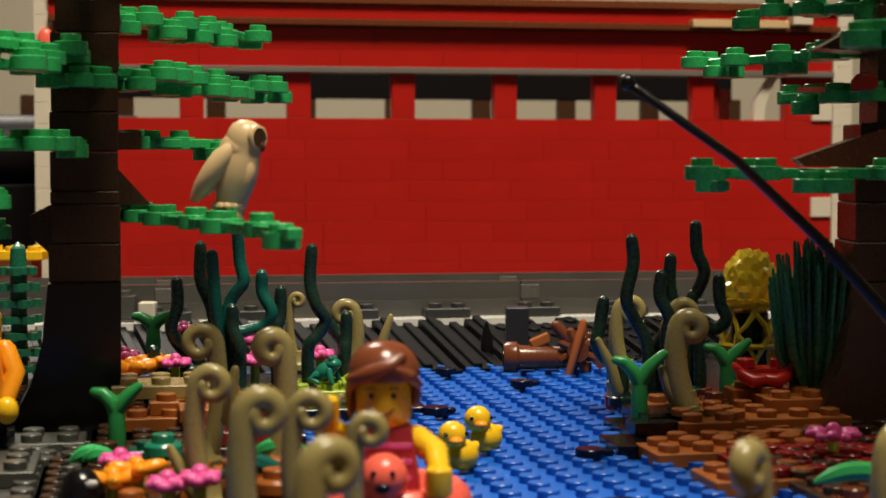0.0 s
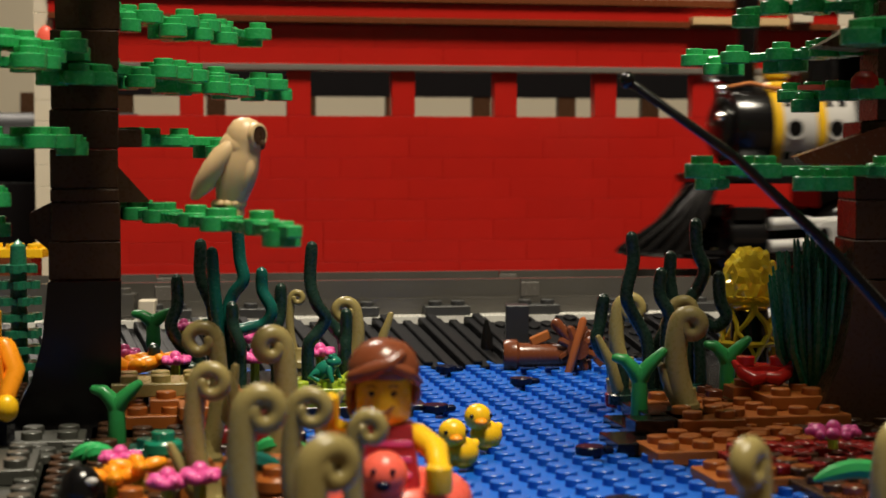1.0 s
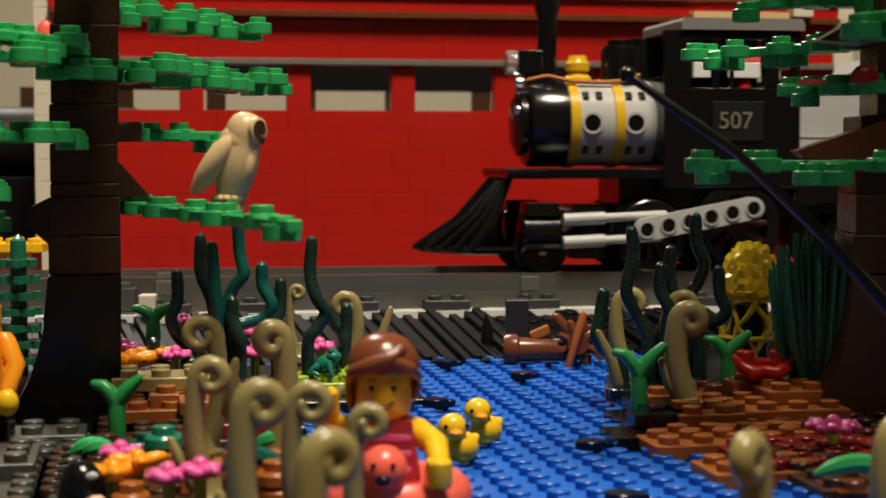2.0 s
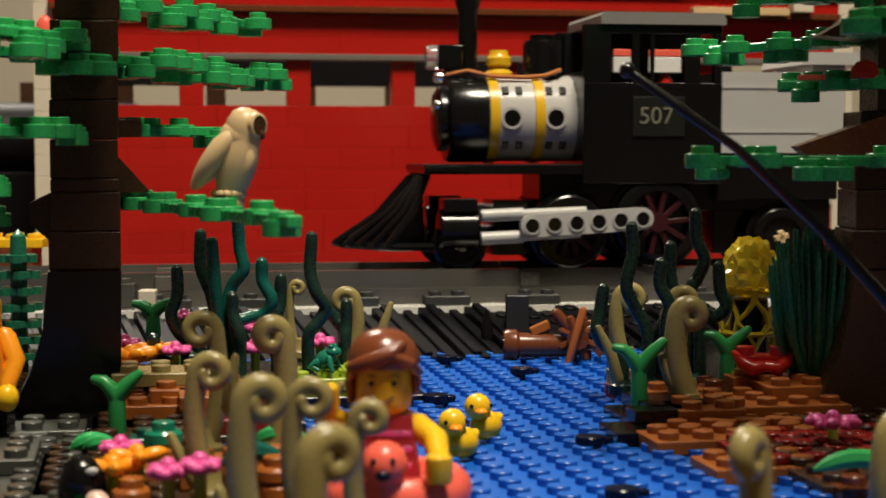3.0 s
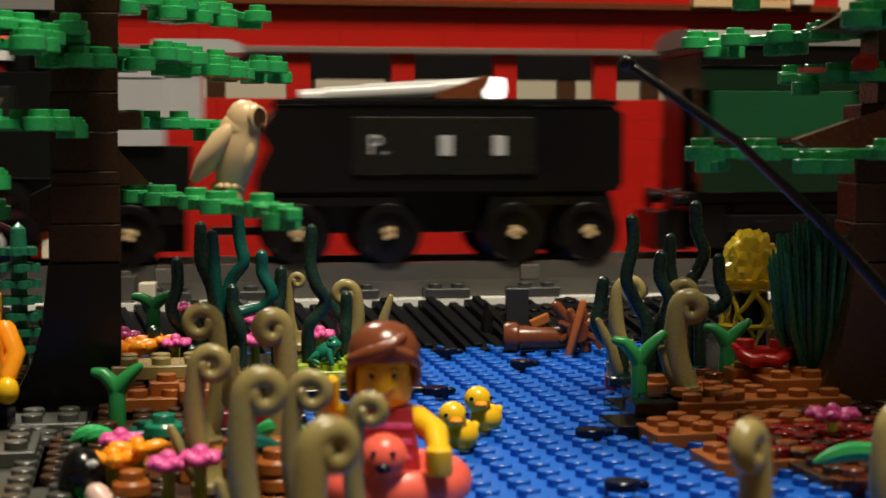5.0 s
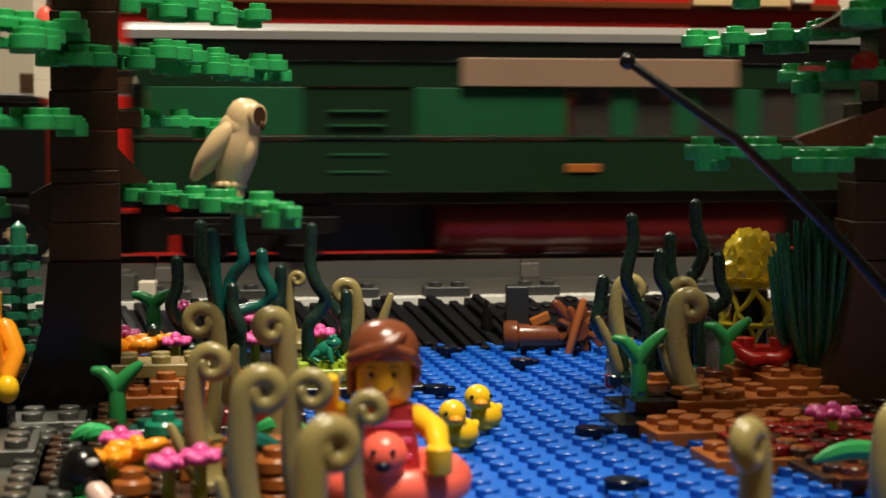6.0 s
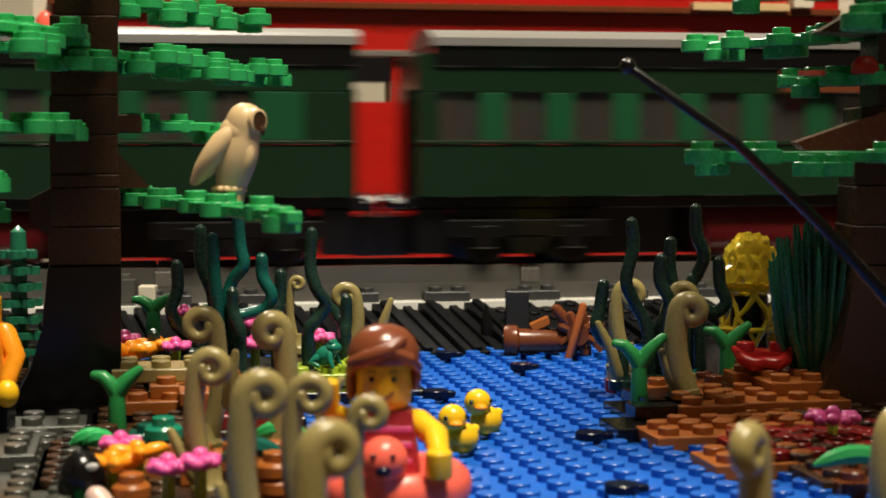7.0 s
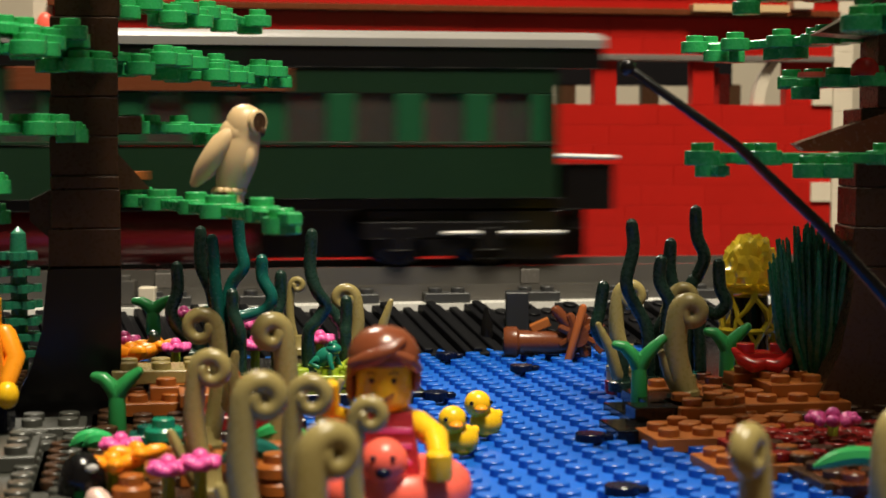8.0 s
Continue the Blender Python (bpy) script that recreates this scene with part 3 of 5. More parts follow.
    # end gear
    for xe, d in ((x0, -1), (x1, 1)):
        bm = fresh()
        box(bm, *[[min(xe, xe + 2.5 * d), -11, 24], [max(xe, xe + 2.5 * d), 11, 62]], 0.5)
        part("gangway", bm, BLACK, t, "black end gangway")
        bm = fresh()
        for y in (-15, 15):
            lathe(bm, [(2, 0), (2, 6), (4, 6.5), (4, 8.5), (0, 9)], (xe, y, 21), "X", 14, turn=Matrix.Rotation(0 if d > 0 else math.pi, 4, "Z"))
        box(bm, (min(xe, xe + 13 * d), -14, 3), (max(xe, xe + 13 * d), 14, 17), 0.3)
        part("buffer_gear", bm, BLACK, t)
        bm = fresh()
        box(bm, (min(xe, xe - 12 * d), -22, 4), (max(xe, xe - 12 * d), 22, 19.9), 0.3)
        part("end_skirt", bm, BLACK, t)
    return t


locomotive()
tender()
coach(300, 339, "dark green toy brick coach with blank front panels and grey roof", True)
coach(661, 319, "dark green toy brick coach with a long row of windows", False)


# ---- the long red building behind the track ----
def building():
    t = base("red_building", (0, 763, 0), "long red toy brick building with a row of open windows", "building", rz=TURN)
    # local x runs along the front, y goes into the building
    left, right, sill, head = -176.0, 192.0, 87.0, 108.0
    bm = fresh()
    box(bm, (left, 1.2, -12), (right, 7.8, sill - 0.2), 0)
    box(bm, (left, 1.2, head), (right, 7.8, 129), 0)
    wall = part("wall_core", bm, RED, t)
    shapes = {}

    def brick(n, h=9.6):
        if (n, h) not in shapes:
            b = fresh()
            box(b, (0.045, 0, 0.045), (n * 8 - 0.045, 2.0, h - 0.045), 0.13)
            ob = part("brick", b, RED)
            shapes[n, h] = ob.data
            bpy.data.objects.remove(ob)
        return shapes[n, h]

    def lay(x, z, n, h=9.6):
        ob = new("brick", brick(n, h))
        ob.parent = wall
        ob.matrix_basis = pose(x * MM, random.uniform(-0.05, 0.03) * MM, z * MM)

    rnd = random.Random(4)
    z, row = 0.6, 0
    for row in range(9):
        x = left
        while x < right - 1:
            n = min(rnd.choice((3, 4, 4, 6, 6, 8)), int(round((right - x) / 8 + 0.01)) or 1)
            lay(x, z, n)
            x += n * 8
        z += 9.6
    for z in (head + 1.0, head + 10.6):
        x = left
        while x < right - 1:
            n = min(rnd.choice((4, 6, 8, 8)), int(round((right - x) / 8 + 0.01)) or 1)
            lay(x, z, n)
            x += n * 8
    for k in range(-4, 4):
        x = -18.5 + k * 48.4
        bm = fresh()
        box(bm, (x - 5.4, 0.2, sill), (x + 5.4, 7.6, head), 0.3)
        part("window_pier", bm, RED, t)
    bm = fresh()
    box(bm, (left, -3, head - 0.4), (right, 8, head + 2.4), 0.3)
    part("ledge", bm, LEDGE, t, "pale grey ledge over the windows")
    for y0, y1, z0, z1, mat in ((-5, 20, 129, 131.9, BROWN), (-2, 24, 132, 138.9, RED), (-4, 30, 139, 142.5, BROWN)):
        bm = fresh()
        box(bm, (left - 2, y0, z0), (right + 2, y1, z1), 0.3)
        part("cornice_course", bm, mat, t, "stepped dark cornice course")
    # back wall with its piers, seen through the windows; the interior shade is in their dark colour
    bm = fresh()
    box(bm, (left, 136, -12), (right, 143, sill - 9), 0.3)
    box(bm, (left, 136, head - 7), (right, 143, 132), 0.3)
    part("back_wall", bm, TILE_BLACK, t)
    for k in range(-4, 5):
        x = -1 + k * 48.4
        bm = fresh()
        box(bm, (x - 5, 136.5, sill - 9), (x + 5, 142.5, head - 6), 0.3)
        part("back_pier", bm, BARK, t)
    # cream pillars at both ends, with two long quoins
    for k in range(16):
        for a, b in ((left - 8.4, left - 0.2), (right + 0.2, right + 10)):
            bm = fresh()
            box(bm, (a, -1.2, -12 + k * 9.6), (b, 8, -2.5 + k * 9.6), 0.15)
            part("quoin", bm, CREAM, t)
    for z in (40.2, 86.8):
        bm = fresh()
        box(bm, (right - 10.5, -1.2, z), (right - 0.1, 0.8, z + 9.4), 0.2)
        part("quoin", bm, CREAM, t)
    bm = fresh()
    box(bm, (168.4, 0.2, sill), (right, 7.6, head), 0.3)
    part("window_pier", bm, RED, t)
    bm = fresh()
    angles = [radians(180 - 4.6 * i) for i in range(11)]
    outer = [(182 + 29.5 * math.cos(a), sill + 29.0 * math.sin(a)) for a in angles]
    inner = [(182 + 24 * math.cos(a), sill + 29.0 * math.sin(a)) for a in angles[::-1]]
    prism(bm, outer + inner, 1.0, 7)
    part("arch", bm, CREAM, t, "cream quarter arch in the end window")
    bm = fresh()
    box(bm, (132.4, 4, sill), (136, 9, head - 3), 0.2)
    part("inner_frame", bm, DARK_RED, t, "dark red frame inside the end window")
    bm = fresh()
    box(bm, (136, 30, sill), (151, 36, sill + 16), 0.2)
    part("inner_panel", bm, DARK_RED, t, "dark red panel inside the end window")
    bm = fresh()
    ball(bm, (left - 3, -2.6, 119), 5.2, squash=(0.8, 0.5, 1.4), seg=16)
    part("wall_lamp", bm, CORAL, t, "coral red bulb on the end pillar")
    bm = fresh()
    box(bm, (118, -9.5, 130.5), (166, -3.1, 134), 0.2)
    part("roof_tile", bm, TAN, t, "tan tile lying on the cornice")
    bm = fresh()
    box(bm, (168, -9.5, 132.2), (178, 4, 144), 0.3)
    part("roof_block", bm, CREAM, t, "cream block at the roof corner")


building()


# ---- bank between track and water ----
def bank():
    m0 = Matrix.Rotation(radians(21), 4, "Z") @ Matrix.Rotation(radians(14), 4, "X")
    bm = fresh()
    box(bm, (-3.9, -47, -1.6), (3.9, 1, 1.3), 0.25)
    box(bm, (-1.5, -46, 1.2), (1.5, 0, 2.8), 0.3)
    smooth_ = part("bank_plate", bm, TILE_BLACK)
    bm = fresh()
    box(bm, (-3.9, -47, -1.6), (3.9, 1, 1.3), 0.25)
    for j in range(6):
        stud(bm, 0, -3.2 - j * 8, 1.3, h=0.9)
    studded = part("bank_plate", bm, TILE_BLACK)
    for k in range(46):
        x, y, a = along(-178 + k * 8.05, -33)
        shape = studded if k > 25 else smooth_
        ob = shape if k in (0, 26) else new("bank_plate", shape.data)
        ob.matrix_basis = Matrix.Translation((x * MM, y * MM, (9.4 + 2.0 * (k % 2)) * MM)) @ m0
        tagged(ob, "black plastic strip sloping from the track to the water", "brick plate", "bank plates")
    bm = fresh()
    swept(bm, -190, 190, -50, -33.2, -6, 4.5, 4)
    tagged(part("bank_base", bm, TILE_BLACK, label="black core beneath the sloping bank", smooth=False), category="bank", kind="structure")


bank()


# ---- trees ----
def leaf_layer(points, z, rnd, wide=9.0, thick=0.33, step=8.0):
    """A flat leafy branch: round studded plates on two levels, strung on bars."""
    bm = fresh()
    for (xa, ya), (xb, yb) in zip(points, points[1:]):
        d = math.hypot(xb - xa, yb - ya)
        n = max(1, int(round(d / step)))
        nx, ny = -(yb - ya) / d, (xb - xa) / d
        for i in range(n):
            u = (i + 0.3) / n
            x, y = xa + (xb - xa) * u, ya + (yb - ya) * u
            for side in ((-1, 1) if rnd.random() < 0.55 else (rnd.choice((-1, 1)),)):
                off = side * rnd.uniform(0.25, 0.6) * wide
                px, py = x + nx * off, y + ny * off
                r, drop = rnd.uniform(3.5, 4.1), -2.8 if rnd.random() < thick else 0
                lathe(bm, [(r - 0.2, 0), (r, 0.2), (r, 3.0), (r - 0.2, 3.2)], (px, py, z + drop), seg=16)
                stud(bm, px, py, z + drop + 3.2, r=2.45, seg=14)
                m = Matrix.Translation((x, y, z + drop)) @ Matrix.Rotation(math.atan2(py - y, px - x), 4, "Z")
                box(bm, (0, -1.5, 0.4), (abs(off), 1.5, 2.6), 0.2, turn=m)
            m = Matrix.Translation((x, y, z)) @ Matrix.Rotation(math.atan2(yb - ya, xb - xa), 4, "Z")
            box(bm, (-1, -1.6, 0.3), (d / n + 1, 1.6, 2.7), 0.3, turn=m)
    x, y = points[-1]
    lathe(bm, [(3.6, 0), (3.8, 0.2), (3.8, 3.2)], (x, y, z - 1.6), seg=16)
    stud(bm, x, y, z + 1.6, r=2.45)
    return bm


def tree_left():
    rnd = random.Random(11)
    t = base("tree", (-88.8, 406, 0), "toy brick conifer with dark brown trunk and flat green branches", "tree", "brick trees")
    bm = fresh()
    prism(bm, [(-22, 0), (-17, 6), (-13, 14), (-10.2, 24), (-8.8, 38), (8.6, 38), (8.4, 20), (8.0, 0)], -11, 11)
    face = Matrix.Rotation(radians(TURN + 1), 3, "Z")
    bmesh.ops.rotate(bm, matrix=face, verts=bm.verts)
    part("root_flare", bm, BLACK, t, "black curved root flare")
    z = 38.2
    rows = [(-8.6, 8.6, 9.4, 9), (-8.0, 8.6, 9.6, 9), (-8, 8.4, 3.2, 9),
            (-8, 8.2, 9.6, 8.5), (-8, 8.4, 9.6, 8.5), (-7.6, 8.4, 9.6, 8.5), (-7.6, 8.6, 9.6, 8.5), (-6.4, 9, 9.6, 8), (-6.4, 8.6, 9.6, 8), (-6, 8.4, 9.6, 8)]
    for a, b, h, dep in rows:
        bm = fresh()
        box(bm, (a, -dep, z + 0.05), (b, dep, z + h - 0.05), 0.3)
        if h > 5 and z > 70:
            for gx in (-2.4, 0, 2.4):
                box(bm, (gx - 0.5, -dep - 0.25, z + 2), (gx + 0.5, -dep + 0.2, z + h - 2), 0.1)
        bmesh.ops.rotate(bm, matrix=face, verts=bm.verts)
        part("trunk_brick", bm, BARK, t)
        z += h
    bm = fresh()
    prism(bm, [(8, 66), (8, 57), (16, 57)], -7.5, 4)
    prism(bm, [(-8, 57), (-13, 54.5), (-13, 49.5), (-8, 45)], -7.5, 4)
    box(bm, (8, -5, 70.5), (14, 3, 75), 0.3)
    bmesh.ops.rotate(bm, matrix=face, verts=bm.verts)
    part("bough", bm, BARK, t)
    # the layer at z 124 is out of view, added only to cast shade
    layers = [([(3, -4), (14, 20), (27, 56), (32, 78)], 102.0, 8, 1), ([(-22, -116), (-20, -70), (-6, -26), (14, 4), (23, 50), (38, 104)], 87.8, 13, 1),
              ([(8, 6), (20, 14), (34, 24)], 70.6, 7, 2), ([(-34, -70), (-16, -48), (-2, -30), (3, -26)], 70.0, 9, 3),
              ([(3, 22), (20, -14), (40, -58), (58, -94)], 52.6, 2.2, 4), ([(-28, -62), (-20, -48), (-12, -38)], 58.5, 8, 5), ([(30, -66), (20, -30), (4, -10), (-26, -44)], 124, 20, 8), ([(-14, -20), (-32, -24)], 52, 7, 6), ([(-20, -60), (-8, -38), (2, -18)], 92.2, 7, 9)]
    for pts, z, w, seed in layers:
        part("branch_or_shade_layer", leaf_layer(pts, z, random.Random(seed * 7), wide=w, thick=0 if w < 3 else 0.33, step=26.0 if w < 3 else 8.0), GREEN, t)
    return t


def tree_right():
    t = base("tree", (113, 406, 0), "dark brown brick tree trunk with flat green branches", "tree", "brick trees")
    bm = fresh()
    prism(bm, [(-27, 0), (-21, 8), (-16.5, 18), (-14.2, 30), (-13.2, 38.2), (12, 38.2), (13, 20), (16, 0)], -11, 11)
    part("root_flare", bm, BARK, t, "dark brown curved root flare")
    z = 38.4
    rows = [(-13.5, 12, 9.6, 10), (-13, 12, 9.6, 9.6), (-13, 12, 9.6, 9),
            (-12, 12, 9.6, 9), (-8, 12, 9.6, 9), (-8, 12, 9.6, 9), (-8, 12, 9.6, 9), (-7, 12, 9.6, 9)]
    for a, b, h, dep in rows:
        bm = fresh()
        box(bm, (a, -dep, z + 0.05), (b, dep, z + h - 0.05), 0.3)
        part("trunk_brick", bm, BARK, t)
        z += h
    bm = fresh()
    prism(bm, [(-28, 68.2), (-8, 75.2), (10, 79), (10, 66), (-26, 66.4)], -12, -4)
    part("bough", bm, BROWN, t, "reddish brown wedge bough")
    bm = fresh()
    prism(bm, [(-22, 95), (-8, 103), (8, 108), (8, 98), (-10, 94)], -8, 4)
    part("bough", bm, BARK, t)
    # layers from z 122 up are out of view, added to shade the bank
    layers = [([(-41, 60), (-27, 40), (-15, 18), (-4, 6)], 93.5, 7, 21), ([(-60, -46), (-46, -42), (-26, -42), (-8, -52), (4, -60)], 63.5, 13, 22),
              ([(-28, 10), (-18, 2), (-10, -6), (2, -10)], 82.0, 5, 23), ([(-36, 20), (-22, 10), (-8, 0)], 104, 8, 24), ([(-33, -84), (-20, -90)], 92.5, 5, 25), ([(-70, -70), (-40, -50), (-10, -20), (8, -60)], 124, 22, 26), ([(-40, -100), (0, -60), (34, -16)], 122, 26, 28), ([(-10, -110), (26, -70), (50, -30)], 126, 26, 29), ([(-56, -40), (-14, 0), (24, 40)], 128, 26, 30), ([(-64, -20), (-34, 10), (-6, 0), (10, -30)], 136, 22, 27),
              ([(-44, -120), (-16, -90), (20, -60)], 131, 28, 31), ([(-6, -130), (20, -110), (52, -80)], 134, 28, 34),
              ([(-52, -86), (-22, -58), (6, -16)], 142, 28, 36)]
    for pts, z, w, seed in layers:
        part("branch_or_shade_layer", leaf_layer(pts, z, random.Random(seed), wide=w), GREEN, t)
    return t


tree_left()
tree_right()


def owl():
    bm = fresh()
    lean = Matrix.Rotation(radians(13), 4, "Y")
    lathe(bm, [(2.9, 0), (3.3, 0.3), (3.2, 2.0)], seg=24)
    for k in range(12):
        a = 2 * math.pi * k / 12
        ball(bm, (2.7 * math.cos(a), 2.7 * math.sin(a), 2.6), 1.15, seg=10, squash=(1, 1, 0.85))
    lathe(bm, [(2.9, 2.4), (3.6, 5), (4.2, 8.0), (4.4, 10.6), (4.1, 13.2), (3.85, 14.6), (4.0, 16.2), (3.9, 18.2), (3.1, 20.0), (1.7, 21.0), (0, 21.3)], (-0.4, 0, 0), seg=30, turn=lean)
    ball(bm, (2.2, 0, 14.4), 4.0, squash=(1.05, 1.0, 1.0), seg=22)
    for y in (-2.3, 2.3):
        tube(bm, [(0.6, y, 14.6), (-1.0, y * 1.2, 12.8), (-3.0, y * 1.25, 9.8), (-5.2, y, 6.8), (-7.0, y * 0.7, 4.4)], [1.7, 2.3, 2.4, 2.0, 1.0], 16)
        tube(bm, [(4.4, y * 0.9, 13.0), (4.6, y * 1.1, 10.6), (4.0, y * 1.1, 7.6), (2.8, y * 0.9, 5.0)], [0.8, 1.35, 1.3, 0.7], 14)
    brow = Matrix.Rotation(radians(56), 4, "Z")
    lathe(bm, [(2.6, -3.9), (2.8, -2.0), (2.0, -2.0), (2.1, -4.1), (2.6, -3.9)], (3.5, 0.0, 17.0), "Y", 22, turn=brow)
    lathe(bm, [(2.12, -3.98), (2.12, -2.2)], (3.5, 0.0, 17.0), "Y", 20, mat=1, turn=brow)
    ball(bm, (7.3, -1.6, 15.0), 0.8, mat=1, seg=10, squash=(0.8, 0.8, 1.3))
    ob = part("owl", bm, [TAN, BARK])
    ob.matrix_basis = pose(-0.0452, 0.346, 0.0556)
    tagged(ob, "tan moulded toy owl perched on a green branch", "toy owl")


owl()


# ---- figures: one plain mesh each ----
def arm(bm, a, b, c, r, mat):
    tube(bm, [a, b, c], [r, r, r * 0.8], 12, mat)


def bather():
    bm = fresh()
    lathe(bm, [(2.8, 21.6), (4.0, 22.0), (4.7, 22.8), (4.9, 24.0), (4.9, 30.5), (4.6, 32), (0, 32.2)], seg=24, mat=0)                 # head
    lathe(bm, [(5.0, 29.8), (6.0, 29.9), (6.4, 30.8), (6.2, 32.4), (5.4, 34.2), (3.8, 35.8), (1.8, 36.5), (0, 36.6)], (0.0, 0.5, 0), seg=30, mat=1)      # hair
    ball(bm, (0, 2.4, 27.8), 5.9, mat=1, squash=(1.06, 0.72, 1.1))
    tube(bm, [(-5.8, -1.5, 28.2), (-5.2, -3.4, 30.2), (-2.4, -5.2, 31.4), (1.6, -5.0, 32.8), (3.4, -3.6, 34.2)], [0.9, 1.3, 1.5, 1.3, 0.8], 12, 1)
    tube(bm, [(1.6, -5.2, 32.4), (4.6, -4.2, 31.0), (6.0, -1.6, 29.2)], [0.9, 1.2, 0.9], 12, 1)
    ball(bm, (-5.7, 0.6, 26.6), 1.5, mat=1, squash=(0.75, 1.4, 2.3))
    ball(bm, (5.6, 0.8, 27.4), 1.4, mat=1, squash=(0.7, 1.4, 1.9))
    prism(bm, [(-6.4, 11), (6.4, 11), (5, 21.7), (-5, 21.7)], -3.6, 3.8, mat=2)
    for z in (12.6, 15.4, 18.2):
        box(bm, (-5.0, -3.75, z), (5.0, -3.5, z + 1.0), 0.05, mat=3)
    arm(bm, (5.8, -0.5, 19.6), (9.2, -3.0, 17.4), (9.8, -11.6, 15.6), 2.3, 0)
    lathe(bm, [(2.1, -2.4), (2.3, -1.8), (2.3, 1.8), (2.0, 2.2)], (9.7, -13.6, 14.6), "Z", 16, mat=0)
    arm(bm, (-5.6, 0, 20), (-9.2, -1, 21.5), (-9.0, -3, 26.2), 1.8, 0)
    lathe(bm, [(8, 5.4), (12, 5.4), (13.8, 7), (14.2, 9), (13.6, 11), (12, 12.4), (9, 12.2), (7.4, 10)], (1.4, -2.0, 0), seg=32, mat=4)   # float
    ball(bm, (0.5, -13.5, 15.2), 4.1, mat=4)
    tube(bm, [(0.5, -11.5, 8), (0.5, -12.6, 11), (0.5, -13.2, 14)], [4.2, 3.6, 3.2], 14, 4)
    ball(bm, (0.5, -17.0, 14.0), 1.35, mat=5, squash=(1.0, 0.9, 0.7))
    for x in (-1.1, 2.1):
        ball(bm, (x, -17.0, 16.4), 0.5, mat=5)
    for x in (-1.9, 1.9):
        ball(bm, (x, -4.55, 27.5), 0.5, mat=6, squash=(1, 0.5, 1))
        tube(bm, [(x - 0.7, -math.sqrt(24 - (x - 0.7) ** 2), 28.7), (x, -math.sqrt(24 - x * x), 29.0), (x + 0.7, -math.sqrt(24 - (x + 0.7) ** 2), 28.7)], 0.13, 6, 1)
    grin = [(x, -math.sqrt(24.1 - x * x), 24.3 + 0.28 * x * x) for x in (-1.8, -1.2, -0.6, 0.0, 0.6, 1.2, 1.8)]
    tube(bm, grin, 0.27, 6, 1)
    ob = part("toy_figure", bm, [YELLOW, plastic("hair_brown_plastic", (0.17, 0.045, 0.018), 0.2), plastic("swimsuit_red_plastic", (0.40, 0.035, 0.05), 0.3), PINK, CORAL, DARK_BLUE, BLACK])
    ob.matrix_basis = pose(-0.0104, 0.285, -0.0002, 0, 0, 0)
    tagged(ob, "yellow toy figure with brown hair in a coral float", "toy figure")


def hiker():
    bm = fresh()
    prism(bm, [(-7, 18), (7, 18), (5.5, 31), (-5.5, 31)], -3.8, 3.8, mat=0)
    tube(bm, [(6, 0, 30), (8.4, -1, 25), (7.5, -4, 20)], [2.4, 2.3, 2.0], 12, 0)
    ball(bm, (7.6, -5.4, 17.2), 2.6, mat=1, squash=(1, 1, 1.2))
    box(bm, (-7, -4, 3), (7, 4, 18), 0.6, mat=2)
    lathe(bm, [(4.8, 31.2), (5.1, 32), (5.1, 38), (3, 40)], seg=20, mat=1)
    ob = part("toy_figure", bm, [ORANGE, YELLOW, DARK_BLUE])
    ob.matrix_basis = pose(-0.1040, 0.365, -0.0045)
    tagged(ob, "toy figure in orange jacket and dark blue trousers", "toy figure")


def kneeler():
    bm = fresh()
    ball(bm, (0, 0, 12), 4.3, mat=0, squash=(1, 1, 1.25))
    tube(bm, [(-1, 0, 12), (-3.2, 1, 6), (-4.0, 0, 0)], [3.6, 3.0, 2.0], 12, 0)
    # grey blob as a painted shine on the black hair
    ball(bm, (2.6, -2.9, 14.4), 0.8, mat=3, squash=(1.6, 1, 1))
    prism(bm, [(-6, -3), (4, -3), (3, 8.4), (-3, 8.4)], -8, 3, mat=1)
    tube(bm, [(3.4, -6, 9.2), (6, -7.5, 5), (7, -8, -2)], [2.3, 2.3, 2.0], 12, 2)
    ob = part("toy_figure", bm, [BLACK, GREEN, plastic("pale_pink_plastic", (0.62, 0.42, 0.36), 0.3), GREY])
    ob.matrix_basis = pose(-0.0645, 0.298, -0.0055, 0, -8, 0)
    tagged(ob, "toy figure with black hair and green top among flowers", "toy figure")


bather()
hiker()
kneeler()


def duck(x, y, rz):
    t = base("toy_duck", (x, y, 0), "small yellow moulded toy duck on the blue studs", "toy duck", "toy ducks", rz)
    t.scale = (0.95, 0.95, 0.95)
    bm = fresh()
    ball(bm, (1.6, 0, 4.2), 3.9, squash=(1.1, 0.95, 0.95), seg=20)
    ball(bm, (4.8, 0, 5.4), 1.6, squash=(1.4, 1, 0.8), turn=Matrix.Rotation(radians(-30), 4, "Y"))
    lathe(bm, [(3.0, 1.7), (3.2, 2.6)], (1, 0, 0), seg=16)
    ball(bm, (-1.2, 0, 9.0), 3.3, seg=20)
    part("body", bm, YELLOW, t)
    bm = fresh()
    ball(bm, (-2.6, -2.7, 8.2), 1.5, squash=(1.1, 1.1, 0.65), seg=12)
    part("beak", bm, ORANGE, t, "orange beak")
    for dx, dy in ((-4.0, -1.0), (0.4, -2.8)):
        bm = fresh()
        ball(bm, (dx, dy, 9.5), 0.6, seg=8)
        part("eye", bm, BLACK, t)


duck(2.9, 352, 42)
duck(8.8, 374, 42)


